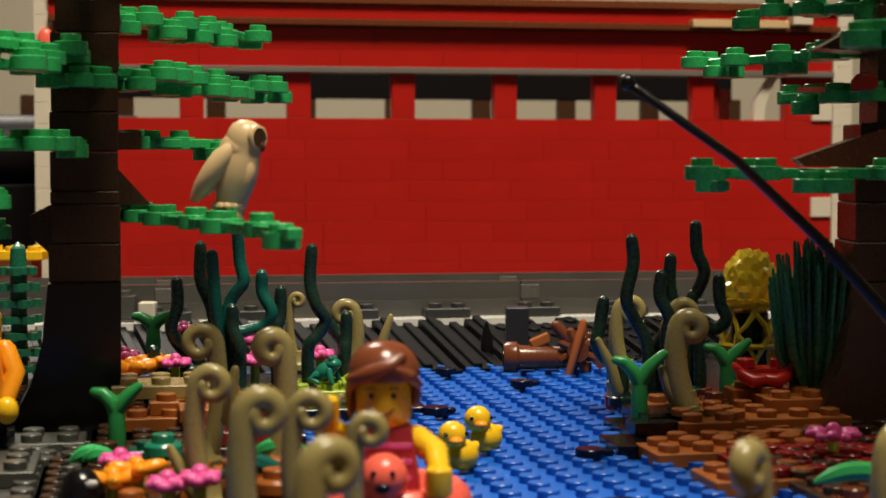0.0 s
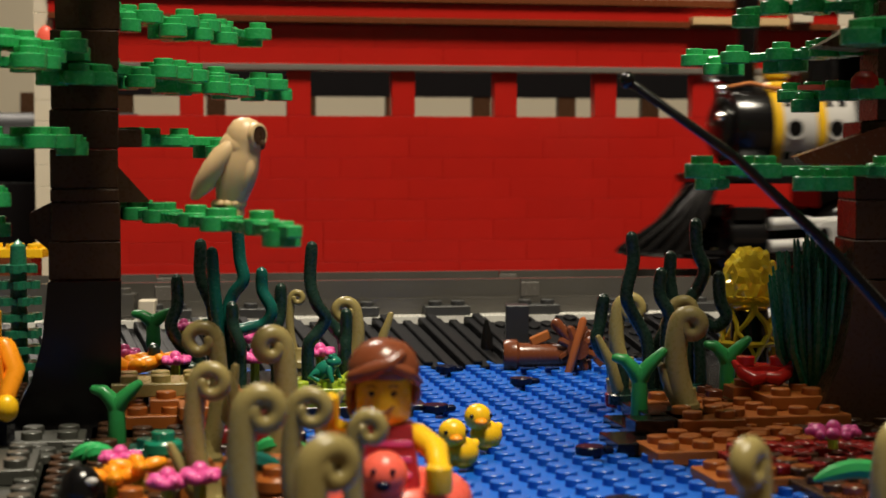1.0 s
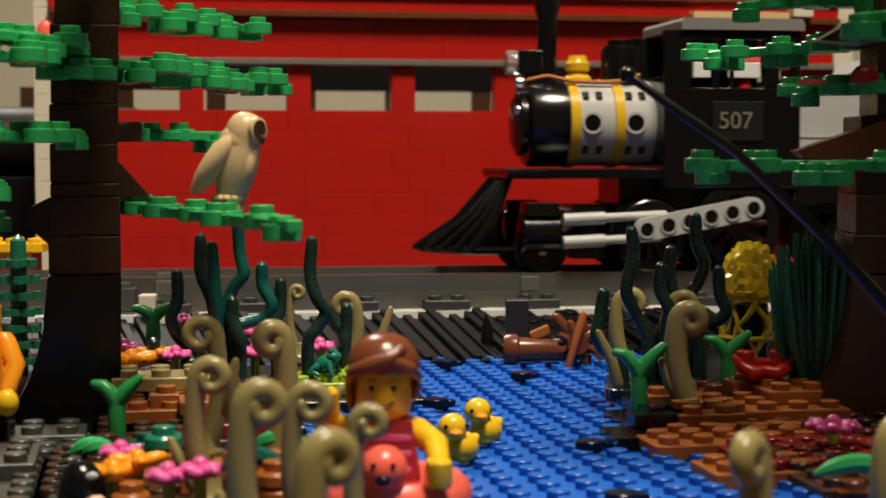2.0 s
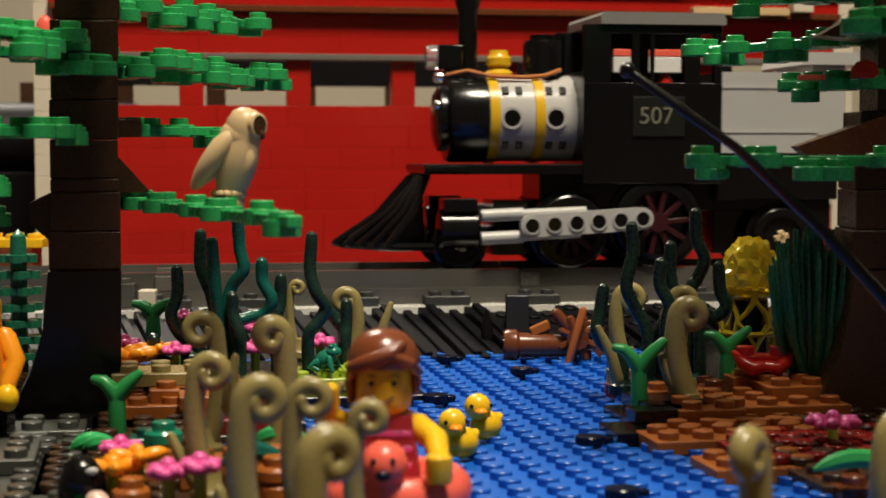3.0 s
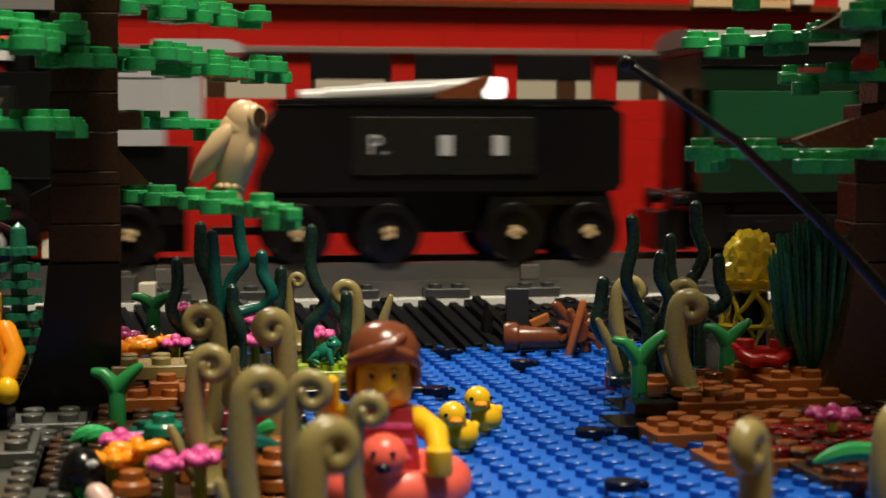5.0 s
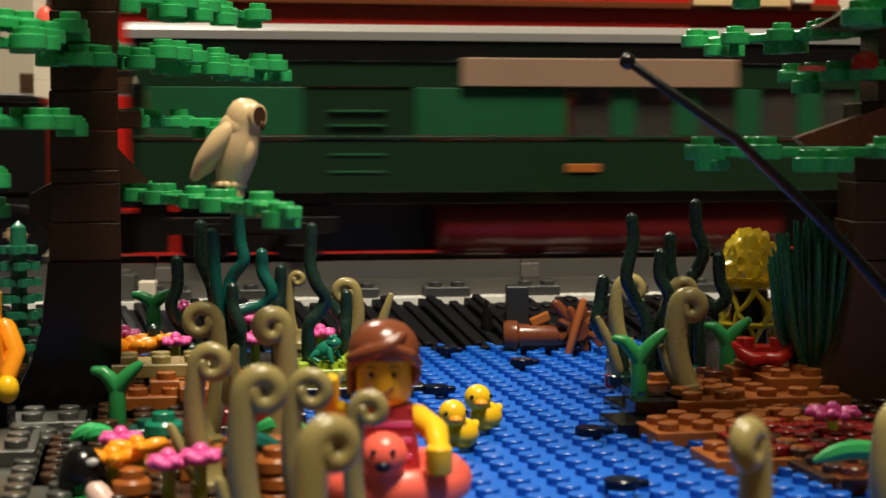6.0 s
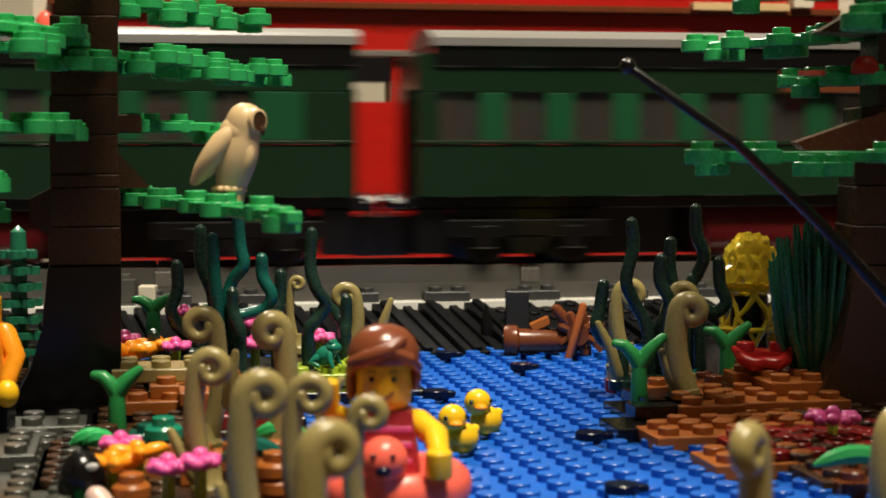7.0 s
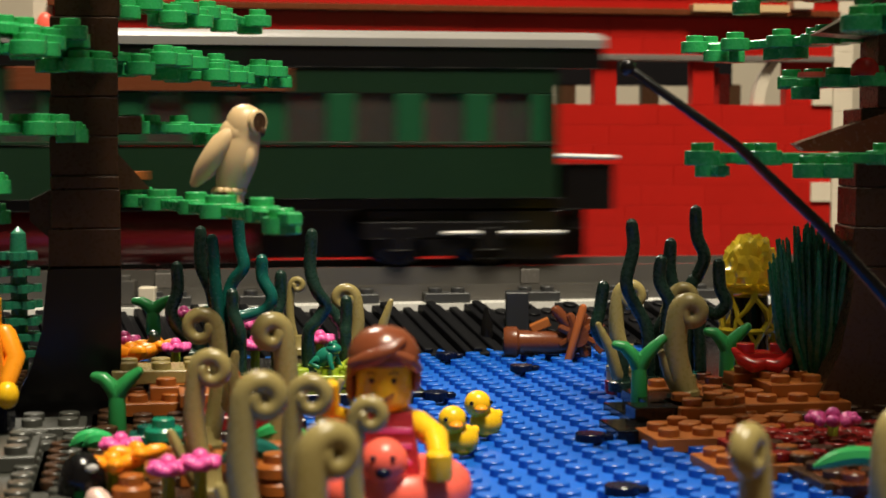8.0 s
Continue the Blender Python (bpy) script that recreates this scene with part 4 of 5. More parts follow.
# ---- plants ----
def fern(x, y, top, curl, side, thick, foot=2.0, shoot=0.0, yaw=0.0):
    """A frond whose ring stands over x, with its stem on the other side of the curl."""
    t = base("fern", (x, y, foot), "olive plastic fern frond with a curled tip", "toy plant", "curled ferns", yaw)
    high = top - foot
    pts, rad = [], []
    for i in range(10):
        u = i / 9
        pts.append((-side * (curl + 1.6 * math.sin(u * 3.1) - 2.2 * (1 - u)), 0, u * (high - curl)))
        rad.append(thick * (1.12 - 0.18 * u))
    for i in range(1, 22):
        a = math.pi - i * radians(17.5)
        r = curl * (1 - 0.40 * (i / 21) ** 1.3)
        pts.append((side * r * math.cos(a), -0.05 * i, high - curl + r * math.sin(a)))
        rad.append(thick * (0.92 - 0.36 * i / 21))
    bm = fresh()
    tube(bm, pts, rad, 14)
    part("frond", bm, OLIVE, t)
    if shoot:
        bm = fresh()
        x0 = -side * (curl - 1)
        tube(bm, [(x0, 0, 1), (x0 + shoot * 0.5, 0, high * 0.22), (x0 + shoot, 0, high * 0.45)], [thick * 0.8, thick * 0.75, thick * 0.4], 12)
        part("side_shoot", bm, OLIVE, t)
    bm = fresh()
    lathe(bm, [(3.4, -0.2), (3.4, 1.6), (2.6, 2.6), (2.4, 5.5)], (-side * (curl - 2.0), 0, 0), seg=14)
    part("foot", bm, OLIVE, t)
    return t


for row in ((-42.6, 300, 30.4, 2.7, 1, 2.0, 3, -6), (-51.2, 345, 33.6, 3.1, -1, 1.95, 3, 0), (-35.0, 330, 33.6, 2.6, -1, 2.5, 3, 0, 20), (-27.8, 250, 33.0, 2.7, 1, 2.35, 2, -5, 15),
            (-21.4, 265, 30.8, 2.7, 1, 1.8, 2, 0), (-11.0, 246, 30.2, 2.0, 1, 1.6, 2, 0), (-14.9, 215, 31.0, 2.6, 1, 2.55, 2, 0, 30), (-28.8, 480, 27.0, 3.0, -1, 2.1, 4, 0),
            (-44.5, 500, 28.0, 1.8, 1, 1.3, 4, 0), (60.6, 400, 30.8, 2.8, 1, 2.9, 6, -5), (63.5, 430, 31.7, 2.8, 1, 2.0, 6, 0), (54.0, 470, 29.0, 3.4, 1, 2.2, 5, 0),
            (42.0, 225, 28.9, 2.5, -1, 2.5, 1, 0, 52), (73.0, 260, 26.0, 3.0, 1, 2.4, 2, 0, 40)):
    fern(row[0], row[1], row[2] - 1.2, *row[3:])


def shoot(x, y, z, long, lean):
    """A short pointed olive shoot that leans to one side."""
    bm = fresh()
    tube(bm, [(0, 0, 0), (lean * 0.35, 0, long * 0.5), (lean, 0, long)], [1.7, 1.5, 0.9], 12)
    ob = part("fern_shoot", bm, OLIVE)
    ob.matrix_basis = pose(x * MM, y * MM, z * MM)
    tagged(ob, "short pointed olive plastic shoot", "toy plant", "olive shoots")


for row in ((-44.5, 338, 14, 10.5, 1.4), (-42, 334, 14, 9.5, -2), (-26, 350, 9, 8, 4), (-18.5, 478, 10, 12, 3.2), (45.5, 425, 8, 13, -5), (63, 470, 14, 13, 3.5)):
    shoot(*row)


def stalk(y, path, mat, label, r=1.75):
    """One wavy plastic stalk that follows control points (x, z) from its tip to its foot."""
    t = base("stalk_plant", (path[-1][0], y, 3.0), label, "toy plant", "wavy stalks")
    rows = [(x - path[-1][0], z - 3.0) for x, z in path] + [(0.0, 1.0)]
    rows = [(2 * rows[0][0] - rows[1][0], 2 * rows[0][1] - rows[1][1])] + rows + [(0.0, -4.0)]
    pts = []
    for a, b, c, d in zip(rows, rows[1:], rows[2:], rows[3:]):
        for i in range(6):
            u = i / 6
            w = (-u + 2 * u * u - u ** 3, 2 - 5 * u * u + 3 * u ** 3, u + 4 * u * u - 3 * u ** 3, u ** 3 - u * u)
            x, z = (sum(k * p[i2] for k, p in zip(w, (a, b, c, d))) / 2 for i2 in (0, 1))
            pts.append((x, 0.5 * math.sin(len(pts) * 0.4), max(z, 1.0)))
    pts = [p for k, p in enumerate(pts) if k == 0 or (Vector(p) - Vector(pts[k - 1])).length > 0.05]
    bm = fresh()
    tube(bm, pts, [r * 0.94, r * 0.97] + [r] * (len(pts) - 2), 12)
    part("stalk", bm, mat, t)
    bm = fresh()
    lathe(bm, [(3.4, 0), (3.4, 2.4), (2.6, 2.8), (2.4, 4)], seg=14)
    part("foot", bm, mat, t)


BLACKISH, TEALISH = "blackish green wavy plastic stalk", "teal green wavy plastic stalk"
ROWS = (
    (442, ((-72.0, 34.9), (-72.0, 28.0), (-73.6, 22.6), (-71.1, 17.2), (-66.2, 13.4)), 0),
    (432, ((-76.7, 17.3), (-76.2, 13.9), (-72.5, 10.5), (-65.8, 11.9)), 0),
    (444, ((-65.8, 44.4), (-65.9, 35.5), (-63.1, 28.6), (-62.1, 23.2), (-60.3, 17.8)), 0),
    (438, ((-61.9, 42.5), (-61.5, 35.2), (-60.9, 29.1), (-60.1, 20.0)), 1),
    (440, ((-55.3, 49.5), (-54.7, 40.8), (-53.6, 35.3), (-56.6, 31.2), (-57.9, 26.6), (-57.0, 19.7)), 1),
    (436, ((-56.3, 28.1), (-56.2, 23.2), (-54.2, 17.9), (-54.3, 12.6)), 0),
    (440, ((-48.8, 37.0), (-48.6, 32.0), (-46.1, 27.1), (-48.1, 23.3), (-53.2, 21.9), (-56.2, 19.7)), 1),
    (445, ((-44.2, 32.3), (-44.5, 25.4), (-45.3, 20.7)), 0),
    (440, ((-35.3, 43.9), (-35.8, 35.0), (-34.1, 28.9), (-31.7, 24.8), (-34.1, 20.5), (-36.4, 16.7)), 0),
    (452, ((-26.8, 24.7), (-26.9, 18.4), (-27.1, 14.5)), 0),
    (456, ((-31.9, 22.4), (-29.4, 19.3), (-27.8, 16.1)), 0),
    (448, ((-65.3, 22.3), (-64.7, 20.1), (-63.3, 17.0)), 1),
    (430, ((49.6, 47.0), (50.1, 40.8), (48.2, 31.8), (50.6, 25.9), (53.7, 19.9), (54.3, 10.9)), 0),
    (434, ((60.4, 41.7), (60.3, 34.5), (61.5, 27.0), (59.0, 21.7), (56.6, 15.7)), 0),
    (428, ((57.1, 37.7), (56.9, 32.0), (59.3, 26.8), (58.7, 21.6)), 0),
    (440, ((67.9, 50.2), (68.4, 43.2), (70.3, 37.9), (68.5, 32.5), (66.7, 28.0)), 0),
    (436, ((73.6, 36.2), (74.1, 29.8), (75.6, 25.6), (72.8, 22.7), (68.9, 22.3)), 0),
    (430, ((42.3, 30.7), (41.4, 24.4), (40.4, 19.9), (42.7, 15.7), (47.1, 13.1)), 0),
)
for y, path, green in ROWS:
    stalk(y, path, TEAL if green else STEM, TEALISH if green else BLACKISH)


SPROUT = plastic("sprout_green_plastic", (0.026, 0.25, 0.065), 0.28, spec=0.35)


def sprout(x, y, z, high, spread, mat=SPROUT, r=1.9):
    t = base("sprout", (x, y, z), "small green plastic sprout with two arms", "toy plant", "green sprouts")
    bm = fresh()
    tube(bm, [(0, 0, 0), (0, 0, high * 0.6), (0.2, 0, high * 0.72)], [r * 1.15, r, r * 0.95], 12)
    part("stem", bm, mat, t)
    for s in (-1, 1):
        bm = fresh()
        tube(bm, [(0, 0, high * 0.60), (s * spread * 0.35, 0, high * 0.76), (s * spread * 0.85, 0, high * 0.88), (s * spread * 1.3, 0, high * (0.90 if s < 0 else 0.98))], [r, r * 0.95, r * 0.8, r * 0.6], 12)
        part("arm", bm, mat, t)


for x, y, z, high, spread in ((-74.2, 370, 2, 14.8, 3.8), (-83.5, 470, 14, 10, 4), (48, 398, 2, 19, 4.4), (74, 424, 5, 16, 4.0)):
    sprout(x, y, z, high, spread)


def flower(x, y, z, mat, n=5, r=2.6, wide=5.0, label="bright plastic flower cluster"):
    t = base("flower", (x, y, z), label, "toy flower", "plastic flowers")
    bm = fresh()
    tube(bm, [(0, 0, -z * 0.9), (0, 0, 0)], 1.2, 8)
    part("stem", bm, LIME, t)
    for k in range(n):
        a = 2 * math.pi * k / n + 0.3
        bm = fresh()
        if mat is ORANGE:
            lift = Matrix.Rotation(a, 4, "Z") @ Matrix.Rotation(radians(-14), 4, "Y")
            ball(bm, (wide * 0.75 * math.cos(a), wide * 0.75 * math.sin(a), 0.6), r * 0.8, squash=(1.7, 0.9, 0.8), seg=14, turn=lift)
        else:
            ball(bm, (wide * 0.6 * math.cos(a), wide * 0.6 * math.sin(a), 0.3), r * 0.72, squash=(1, 1, 0.8), seg=12)
            for q in (-0.55, 0.0, 0.55):
                ball(bm, (wide * 0.86 * math.cos(a + q), wide * 0.86 * math.sin(a + q), 0.1 + 0.5 * (q == 0)), r * 0.42, seg=8)
        part("petal", bm, mat, t)
    bm = fresh()
    ball(bm, (0, 0, 1.2), r * 0.7, seg=10)
    part("centre", bm, mat, t)


for x, y, z, mat, n, r, w in ((-64, 322, 8.4, PINK, 5, 2.3, 4), (-49.2, 290, 10, PINK, 5, 2.3, 3.4), (-43.6, 291, 10.8, PINK, 5, 2.4, 3.4), (-61, 300, 8.6, ORANGE, 4, 2.4, 4), (-57, 303, 10, ORANGE, 4, 2.2, 3.6),
                              (-86, 440, 15, PINK, 4, 2.4, 4), (-70.6, 430, 14.4, PINK, 4, 2.2, 4), (-82, 428, 13, ORANGE, 5, 3.2, 5), (-76, 434, 14, ORANGE, 4, 2.5, 4), (-83, 424, 9, ORANGE, 4, 2.6, 4), (-75, 472, 19, PINK, 4, 2.0, 3),
                              (-51.9, 450, 18, PINK, 5, 2.4, 4), (-50.8, 440, 13.8, PINK, 5, 2.6, 4), (-34.3, 455, 13.6, PINK, 4, 2.4, 4), (-25, 440, 8, LIME, 4, 2.2, 5),
                              (84.5, 352, 8.5, PINK, 6, 2.3, 6), (88, 480, 22, PINK, 4, 1.6, 3), (-108, 480, 24, CORAL, 5, 2.4, 5), (-107, 470, 14, LIME, 5, 2.2, 5)):
    flower(x, y, z, mat, n, r, w)


def bush():
    rnd = random.Random(8)
    t = base("spiky_bush", (94, 412, 4), "dark green spiky plastic bush", "toy plant")
    for k in range(90):
        a = rnd.uniform(0, 2 * math.pi)
        u = rnd.uniform(0.1, 1)
        lean = 13.5 * u
        top = 43 - 9 * u * u + rnd.uniform(-4, 2)
        bm = fresh()
        dx, dy = math.cos(a), math.sin(a)
        tube(bm, [(dx * 1.5, dy * 1.5, 0), (dx * lean * 0.75, dy * lean * 0.75, top * 0.45), (dx * lean * 1.0, dy * lean, top)], [1.1, 1.0, 0.35], 6)
        part("blade", bm, DGREEN, t)


bush()


def pine():
    t = base("stacked_pine", (-120, 462, 0), "tall column plant of stacked dark green discs", "toy plant")
    for k in range(7):
        bm = fresh()
        z = 8 + k * 4.6
        r = 5.6 - 0.25 * k
        lathe(bm, [(2.2, z - 2.4), (2.2, z), (r, z + 0.2), (r, z + 2.0), (2.2, z + 2.3)], seg=14)
        for i in range(5):
            a = 2 * math.pi * i / 5 + k
            lathe(bm, [(1.8, z), (1.8, z + 2.2)], (r * math.cos(a), r * math.sin(a), 0), seg=8)
        part("leaf_disc", bm, DGREEN, t)
    bm = fresh()
    lathe(bm, [(2.4, 0), (2.4, 39), (2.2, 43), (0, 45)], seg=12)
    part("stem", bm, DGREEN, t)


pine()


def egg():
    """A pierced clear yellow cocoon: a crown above a net of struts."""
    t = base("clear_cocoon", (85, 452, 6), "clear yellow pierced plastic cocoon standing on plates", "ornament")
    wild = random.Random(12)
    bm = fresh()
    bmesh.ops.create_icosphere(bm, subdivisions=4, radius=1.0)
    for v in bm.verts:
        f = 1 + wild.uniform(-0.09, 0.09)
        v.co = Vector((v.co.x * 8.6 * f, v.co.y * 8.6 * f, 24.2 + v.co.z * (13.0 if v.co.z > 0 else 2.6) * f))
    part("crown", bm, CLEAR_YELLOW, t, "faceted clear yellow crown", smooth=False)
    n, rnd = 6, random.Random(5)

    def rad(z):
        return 5.6 + 2.2 * math.sin(math.pi * (z + 2) / 30)
    for k in range(n):
        for d in (1, -1):
            bm = fresh()
            pts = []
            for i in range(9):
                z = i * 22.5 / 8
                a = 2 * math.pi * k / n + d * i * 0.2 + rnd.uniform(-0.13, 0.13)
                pts.append((rad(z) * math.cos(a), rad(z) * math.sin(a), z))
            tube(bm, pts, [rnd.uniform(0.5, 0.95) for _ in pts], 6)
            part("strut", bm, CLEAR_YELLOW, t)
    for z in (0.6, 11, 22):
        bm = fresh()
        tube(bm, [(rad(z) * math.cos(a), rad(z) * math.sin(a), z) for a in (2 * math.pi * i / 20 for i in range(21))], 0.9, 6, cap=False)
        part("hoop", bm, CLEAR_YELLOW, t)
    bm = fresh()
    lathe(bm, [(4.6, 0), (5.2, 6), (5.4, 14), (5.0, 20), (0, 21)], seg=18)
    part("core", bm, BLACK, t, "black core in the cocoon")


egg()


# ---- the banks with their plates ----
def plate_thing(x, y, z, nx, ny, mat, word, h=3.2, group="loose plates", studs=True):
    bm = fresh()
    plate(bm, -nx * 4, -ny * 4, 0, nx, ny, h, studs and mat is not BLACK)
    ob = part("plate", bm, mat)
    ob.matrix_basis = pose(x * MM, y * MM, z * MM, 0, 0, TURN)
    tagged(ob, word, "brick plate", group)
    return ob


def banks():
    rnd = random.Random(3)
    # right bank: black edge, nougat and brown steps, dark red patch
    for x, y, z, nx, ny, mat, word in (
            (55, 396, 0, 3, 4, BLACK, "black studless plate at the water edge"), (50, 378, 0.05, 3, 2, BLACK, "black plate at the water edge"), (55, 399, 3.4, 2, 3, BLACK, "black plate stacked at the water edge"), (52, 385, 3.4, 2, 1, BLACK, "black plate stacked at the water edge"),
            (66, 425, 0.02, 4, 6, BLACK, "black plate under the plants"), (80, 430, 0, 6, 8, BLACK, "black plate under the plants"), (78, 480, 0.02, 6, 6, BLACK, "black plate under the plants"), (90, 526, 0.02, 6, 5, BLACK, "black plate under the plants"),
            (110, 400, 0, 8, 10, BARK, "dark brown plate under the tree"), (100, 340, 0, 8, 6, BARK, "dark brown plate on the bank"), (66, 378, 0.2, 4, 3, NOUGAT, "nougat brown studded plate"),
            (69, 368, 0.25, 6, 2, NOUGAT, "nougat brown studded plate by the water"), (76, 386, 0.2, 4, 3, NOUGAT, "nougat brown studded plate"),
            (80, 398, 3.4, 4, 3, NOUGAT, "nougat brown studded plate"), (86, 404, 6.6, 2, 2, NOUGAT, "nougat brown studded plate"), (62, 388, 3.4, 2, 2, NOUGAT, "nougat brown studded plate"),
            (78, 352, 0.2, 4, 3, DARK_RED, "dark red studded plate"), (88, 360, 0.2, 4, 3, DARK_RED, "dark red studded plate"), (84, 340, 0.2, 5, 2, DARK_RED, "dark red studded plate"),
            (96, 346, 0.2, 3, 4, DARK_RED, "dark red studded plate"), (65, 335, 0.2, 3, 2, NOUGAT, "nougat brown studded plate in the water"), (98, 326, 1, 4, 2, NOUGAT, "nougat brown studded plate"),
            (90, 318, 0.2, 4, 2, BROWN, "reddish brown studded plate"), (58, 411, 4.0, 2, 1, NOUGAT, "nougat brown plate on the bank"), (73, 424, 3.4, 2, 2, BROWN, "brown plate under a sprout"),
            (67, 428, 3.4, 1, 1, TEAL, "teal round plate on the bank"), (79, 420, 6.8, 1, 1, LIME, "lime round plate on the bank"), (80, 413, 3.2, 2, 1, NOUGAT, "nougat plate under the red shell"), (80, 413, 7.2, 2, 1, NOUGAT, "nougat plate under the red shell")):
        plate_thing(x, y, z, nx, ny, mat, word)
    # left bank
    for x, y, z, nx, ny, mat, word in (
            (-76, 400, 0, 10, 6, BLACK, "black plate under the tree"), (-72, 460, 0, 12, 8, BLACK, "black plate under the flowers"), (-40, 445, 0, 8, 6, BLACK, "black plate under stalks"),
            (-58, 380, 0, 6, 4, BARK, "dark brown plate on the bank"), (-110, 430, 0, 8, 8, BARK, "dark brown plate by the pine"), (-55, 335, -1, 7, 6, BARK, "dark brown plate under the flowers"),
            (-40, 300, -1, 6, 6, BARK, "dark brown plate under the ferns"), (-30, 262, -1, 6, 5, BARK, "dark brown plate under the ferns"),
            (-66, 395, 3.4, 3, 2, NOUGAT, "nougat brown studded plate"), (-60, 400, 6.6, 3, 2, NOUGAT, "nougat brown studded plate"), (-70, 404, 9.8, 3, 2, OLIVE, "olive studded plate on the bank"),
            (-55, 388, 6.6, 2, 2, NOUGAT, "nougat brown studded plate"), (-48, 375, 3.4, 2, 2, DARK_RED, "dark red plate on the bank"), (-40, 320, 2.4, 3, 2, NOUGAT, "nougat brown studded plate"),
            (-56, 322, 2.4, 3, 2, NOUGAT, "nougat brown studded plate"), (-36, 312, 5.8, 2, 1, NOUGAT, "nougat brown studded plate"),
            (-64, 352, 2.4, 1, 1, TEAL, "teal round brick on the bank"), (-31, 440, 3.4, 3, 2, LIME, "lime plate by the water")):
        plate_thing(x, y, z, nx, ny, mat, word)
    # grey paving by the tree
    for i, (x, y, z, nx, ny) in enumerate(((-104, 325, -1.0, 8, 12), (-98, 372, 1.0, 4, 2), (-95, 354, -1.1, 3, 2), (-92, 336, 2.3, 2, 3), (-108, 350, 2.3, 2, 4))):
        plate_thing(x, y, z, nx, ny, PATH, "dark grey studded plate of a path", group="path plates")
    for x, y, rz in ((33, 364, 8), (34, 308, 8), (1, 506, 8), (23, 478, 8), (-2, 426, 8)):
        bm = fresh()
        lathe(bm, [(0, 0.9), (2.6, 0.9), (2.7, 1.6), (3.4, 1.7), (3.4, 3.3), (3.2, 3.5), (0, 3.5)], seg=24)
        tube(bm, [(2, 0, 2.4), (4.6, 0, 2.4)], 0.9, 10)
        ob = part("floating_tile", bm, DARK_BLUE)
        ob.matrix_basis = pose(x * MM, y * MM, 0, 0, 0, rz)
        tagged(ob, "very dark blue tap piece lying on the water studs", "tile", "dark tiles on water")


banks()


def wreck():
    """The brown spoked wheel and trunk lying at the far shore."""
    t = base("toy_cannon", (33, 512, 0.5), "reddish brown toy cannon barrel with a spoked wheel at the shore", "toy cannon")
    bm = fresh()
    lathe(bm, [(4.4, -14), (5.0, -13), (5.0, -10), (3.9, -9), (3.6, 6), (4.2, 7), (3.2, 9), (0, 10)], (0, 0, 5.5), "X", 20)
    part("barrel", bm, BROWN, t)
    bm = fresh()
    lathe(bm, [(3.0, -14.2), (3.0, -13.6)], (0, 0, 5.5), "X", 16)
    part("muzzle", bm, BLACK, t)
    for k in range(4):
        bm = fresh()
        a = math.pi * k / 4 + 0.35
        tube(bm, [(9 - 6.4 * math.sin(a) * 0.8, -3, 8 - 6.4 * math.cos(a)), (9 + 6.4 * math.sin(a) * 0.8, -3, 8 + 6.4 * math.cos(a))], 1.45, 8)
        part("spoke", bm, BROWN, t)
    bm = fresh()
    lathe(bm, [(3.4, -5.4), (3.4, -2.0), (2.0, -1)], (9, 0, 8), "Y", 16)
    part("hub", bm, BROWN, t)
    for k in range(8):
        bm = fresh()
        a = 2 * math.pi * k / 8
        box(bm, (-1.1, -1.6, 3.0), (1.1, 1.6, 6.4), 0.2, turn=Matrix.Translation((12.5, 0.5, 7)) @ Matrix.Rotation(a, 4, "Y"))
        part("cog", bm, BROWN, t)
    bm = fresh()
    box(bm, (-3.2, -1.5, -1.4), (3.2, 2.5, 1.4), 0.3, turn=Matrix.Translation((-2.5, 0, 10.8)) @ Matrix.Rotation(radians(-24), 4, "Y"))
    part("breech", bm, NOUGAT, t, "nougat brown block on the barrel")
    bm = fresh()
    tube(bm, [(2.5, -2, 15.5), (7.5, -2, 9.5)], 1.9, 10)
    part("tail", bm, BROWN, t)
    bm = fresh()
    tube(bm, [(5.4, -6.5, -1), (10.4, -6.5, 17)], 1.25, 10)
    part("bar", bm, plastic("copper_bar_plastic", (0.36, 0.10, 0.03), 0.12), t, "shiny copper brown bar")
    b = base("shore_post", (24.5, 545, 0), "blackish block post standing at the shore", "post")
    bm = fresh()
    box(bm, (-3.6, -4, 0), (4.0, 4, 19), 0.3)
    part("block", bm, SLATE, b)
    bm = fresh()
    tube(bm, [(-10, -6, 0), (-10, -6, 9), (-10.2, -6, 14)], [2.2, 2.0, 0.6], 10)
    part("spike", bm, BLACK, b)


wreck()


def frog():
    bm = fresh()
    ball(bm, (0, 0, 3.0), 2.8, squash=(1.2, 0.95, 0.9), seg=18, turn=Matrix.Rotation(radians(-32), 4, "Y"))
    ball(bm, (2.4, 0, 5.2), 2.0, squash=(1.1, 1.1, 0.8), seg=16)
    for y in (-1.2, 1.2):
        ball(bm, (2.2, y, 6.7), 0.75, seg=10)
        tube(bm, [(-1.6, y * 1.8, 2.4), (-3.0, y * 2.2, 1.2), (-0.8, y * 2.6, 0.5)], [1.2, 1.0, 0.6], 10)
        tube(bm, [(2.0, y * 1.6, 3.6), (2.6, y * 2.0, 1.6), (3.2, y * 2.2, 0.4)], [0.9, 0.7, 0.6], 10)
    ob = part("toy_frog", bm, plastic("frog_teal_plastic", (0.012, 0.16, 0.10), 0.2))
    ob.matrix_basis = pose(-0.0315, 0.436, 0.0083, 0, 0, -20)
    tagged(ob, "small teal moulded frog sitting on a lime plate", "toy frog")


frog()


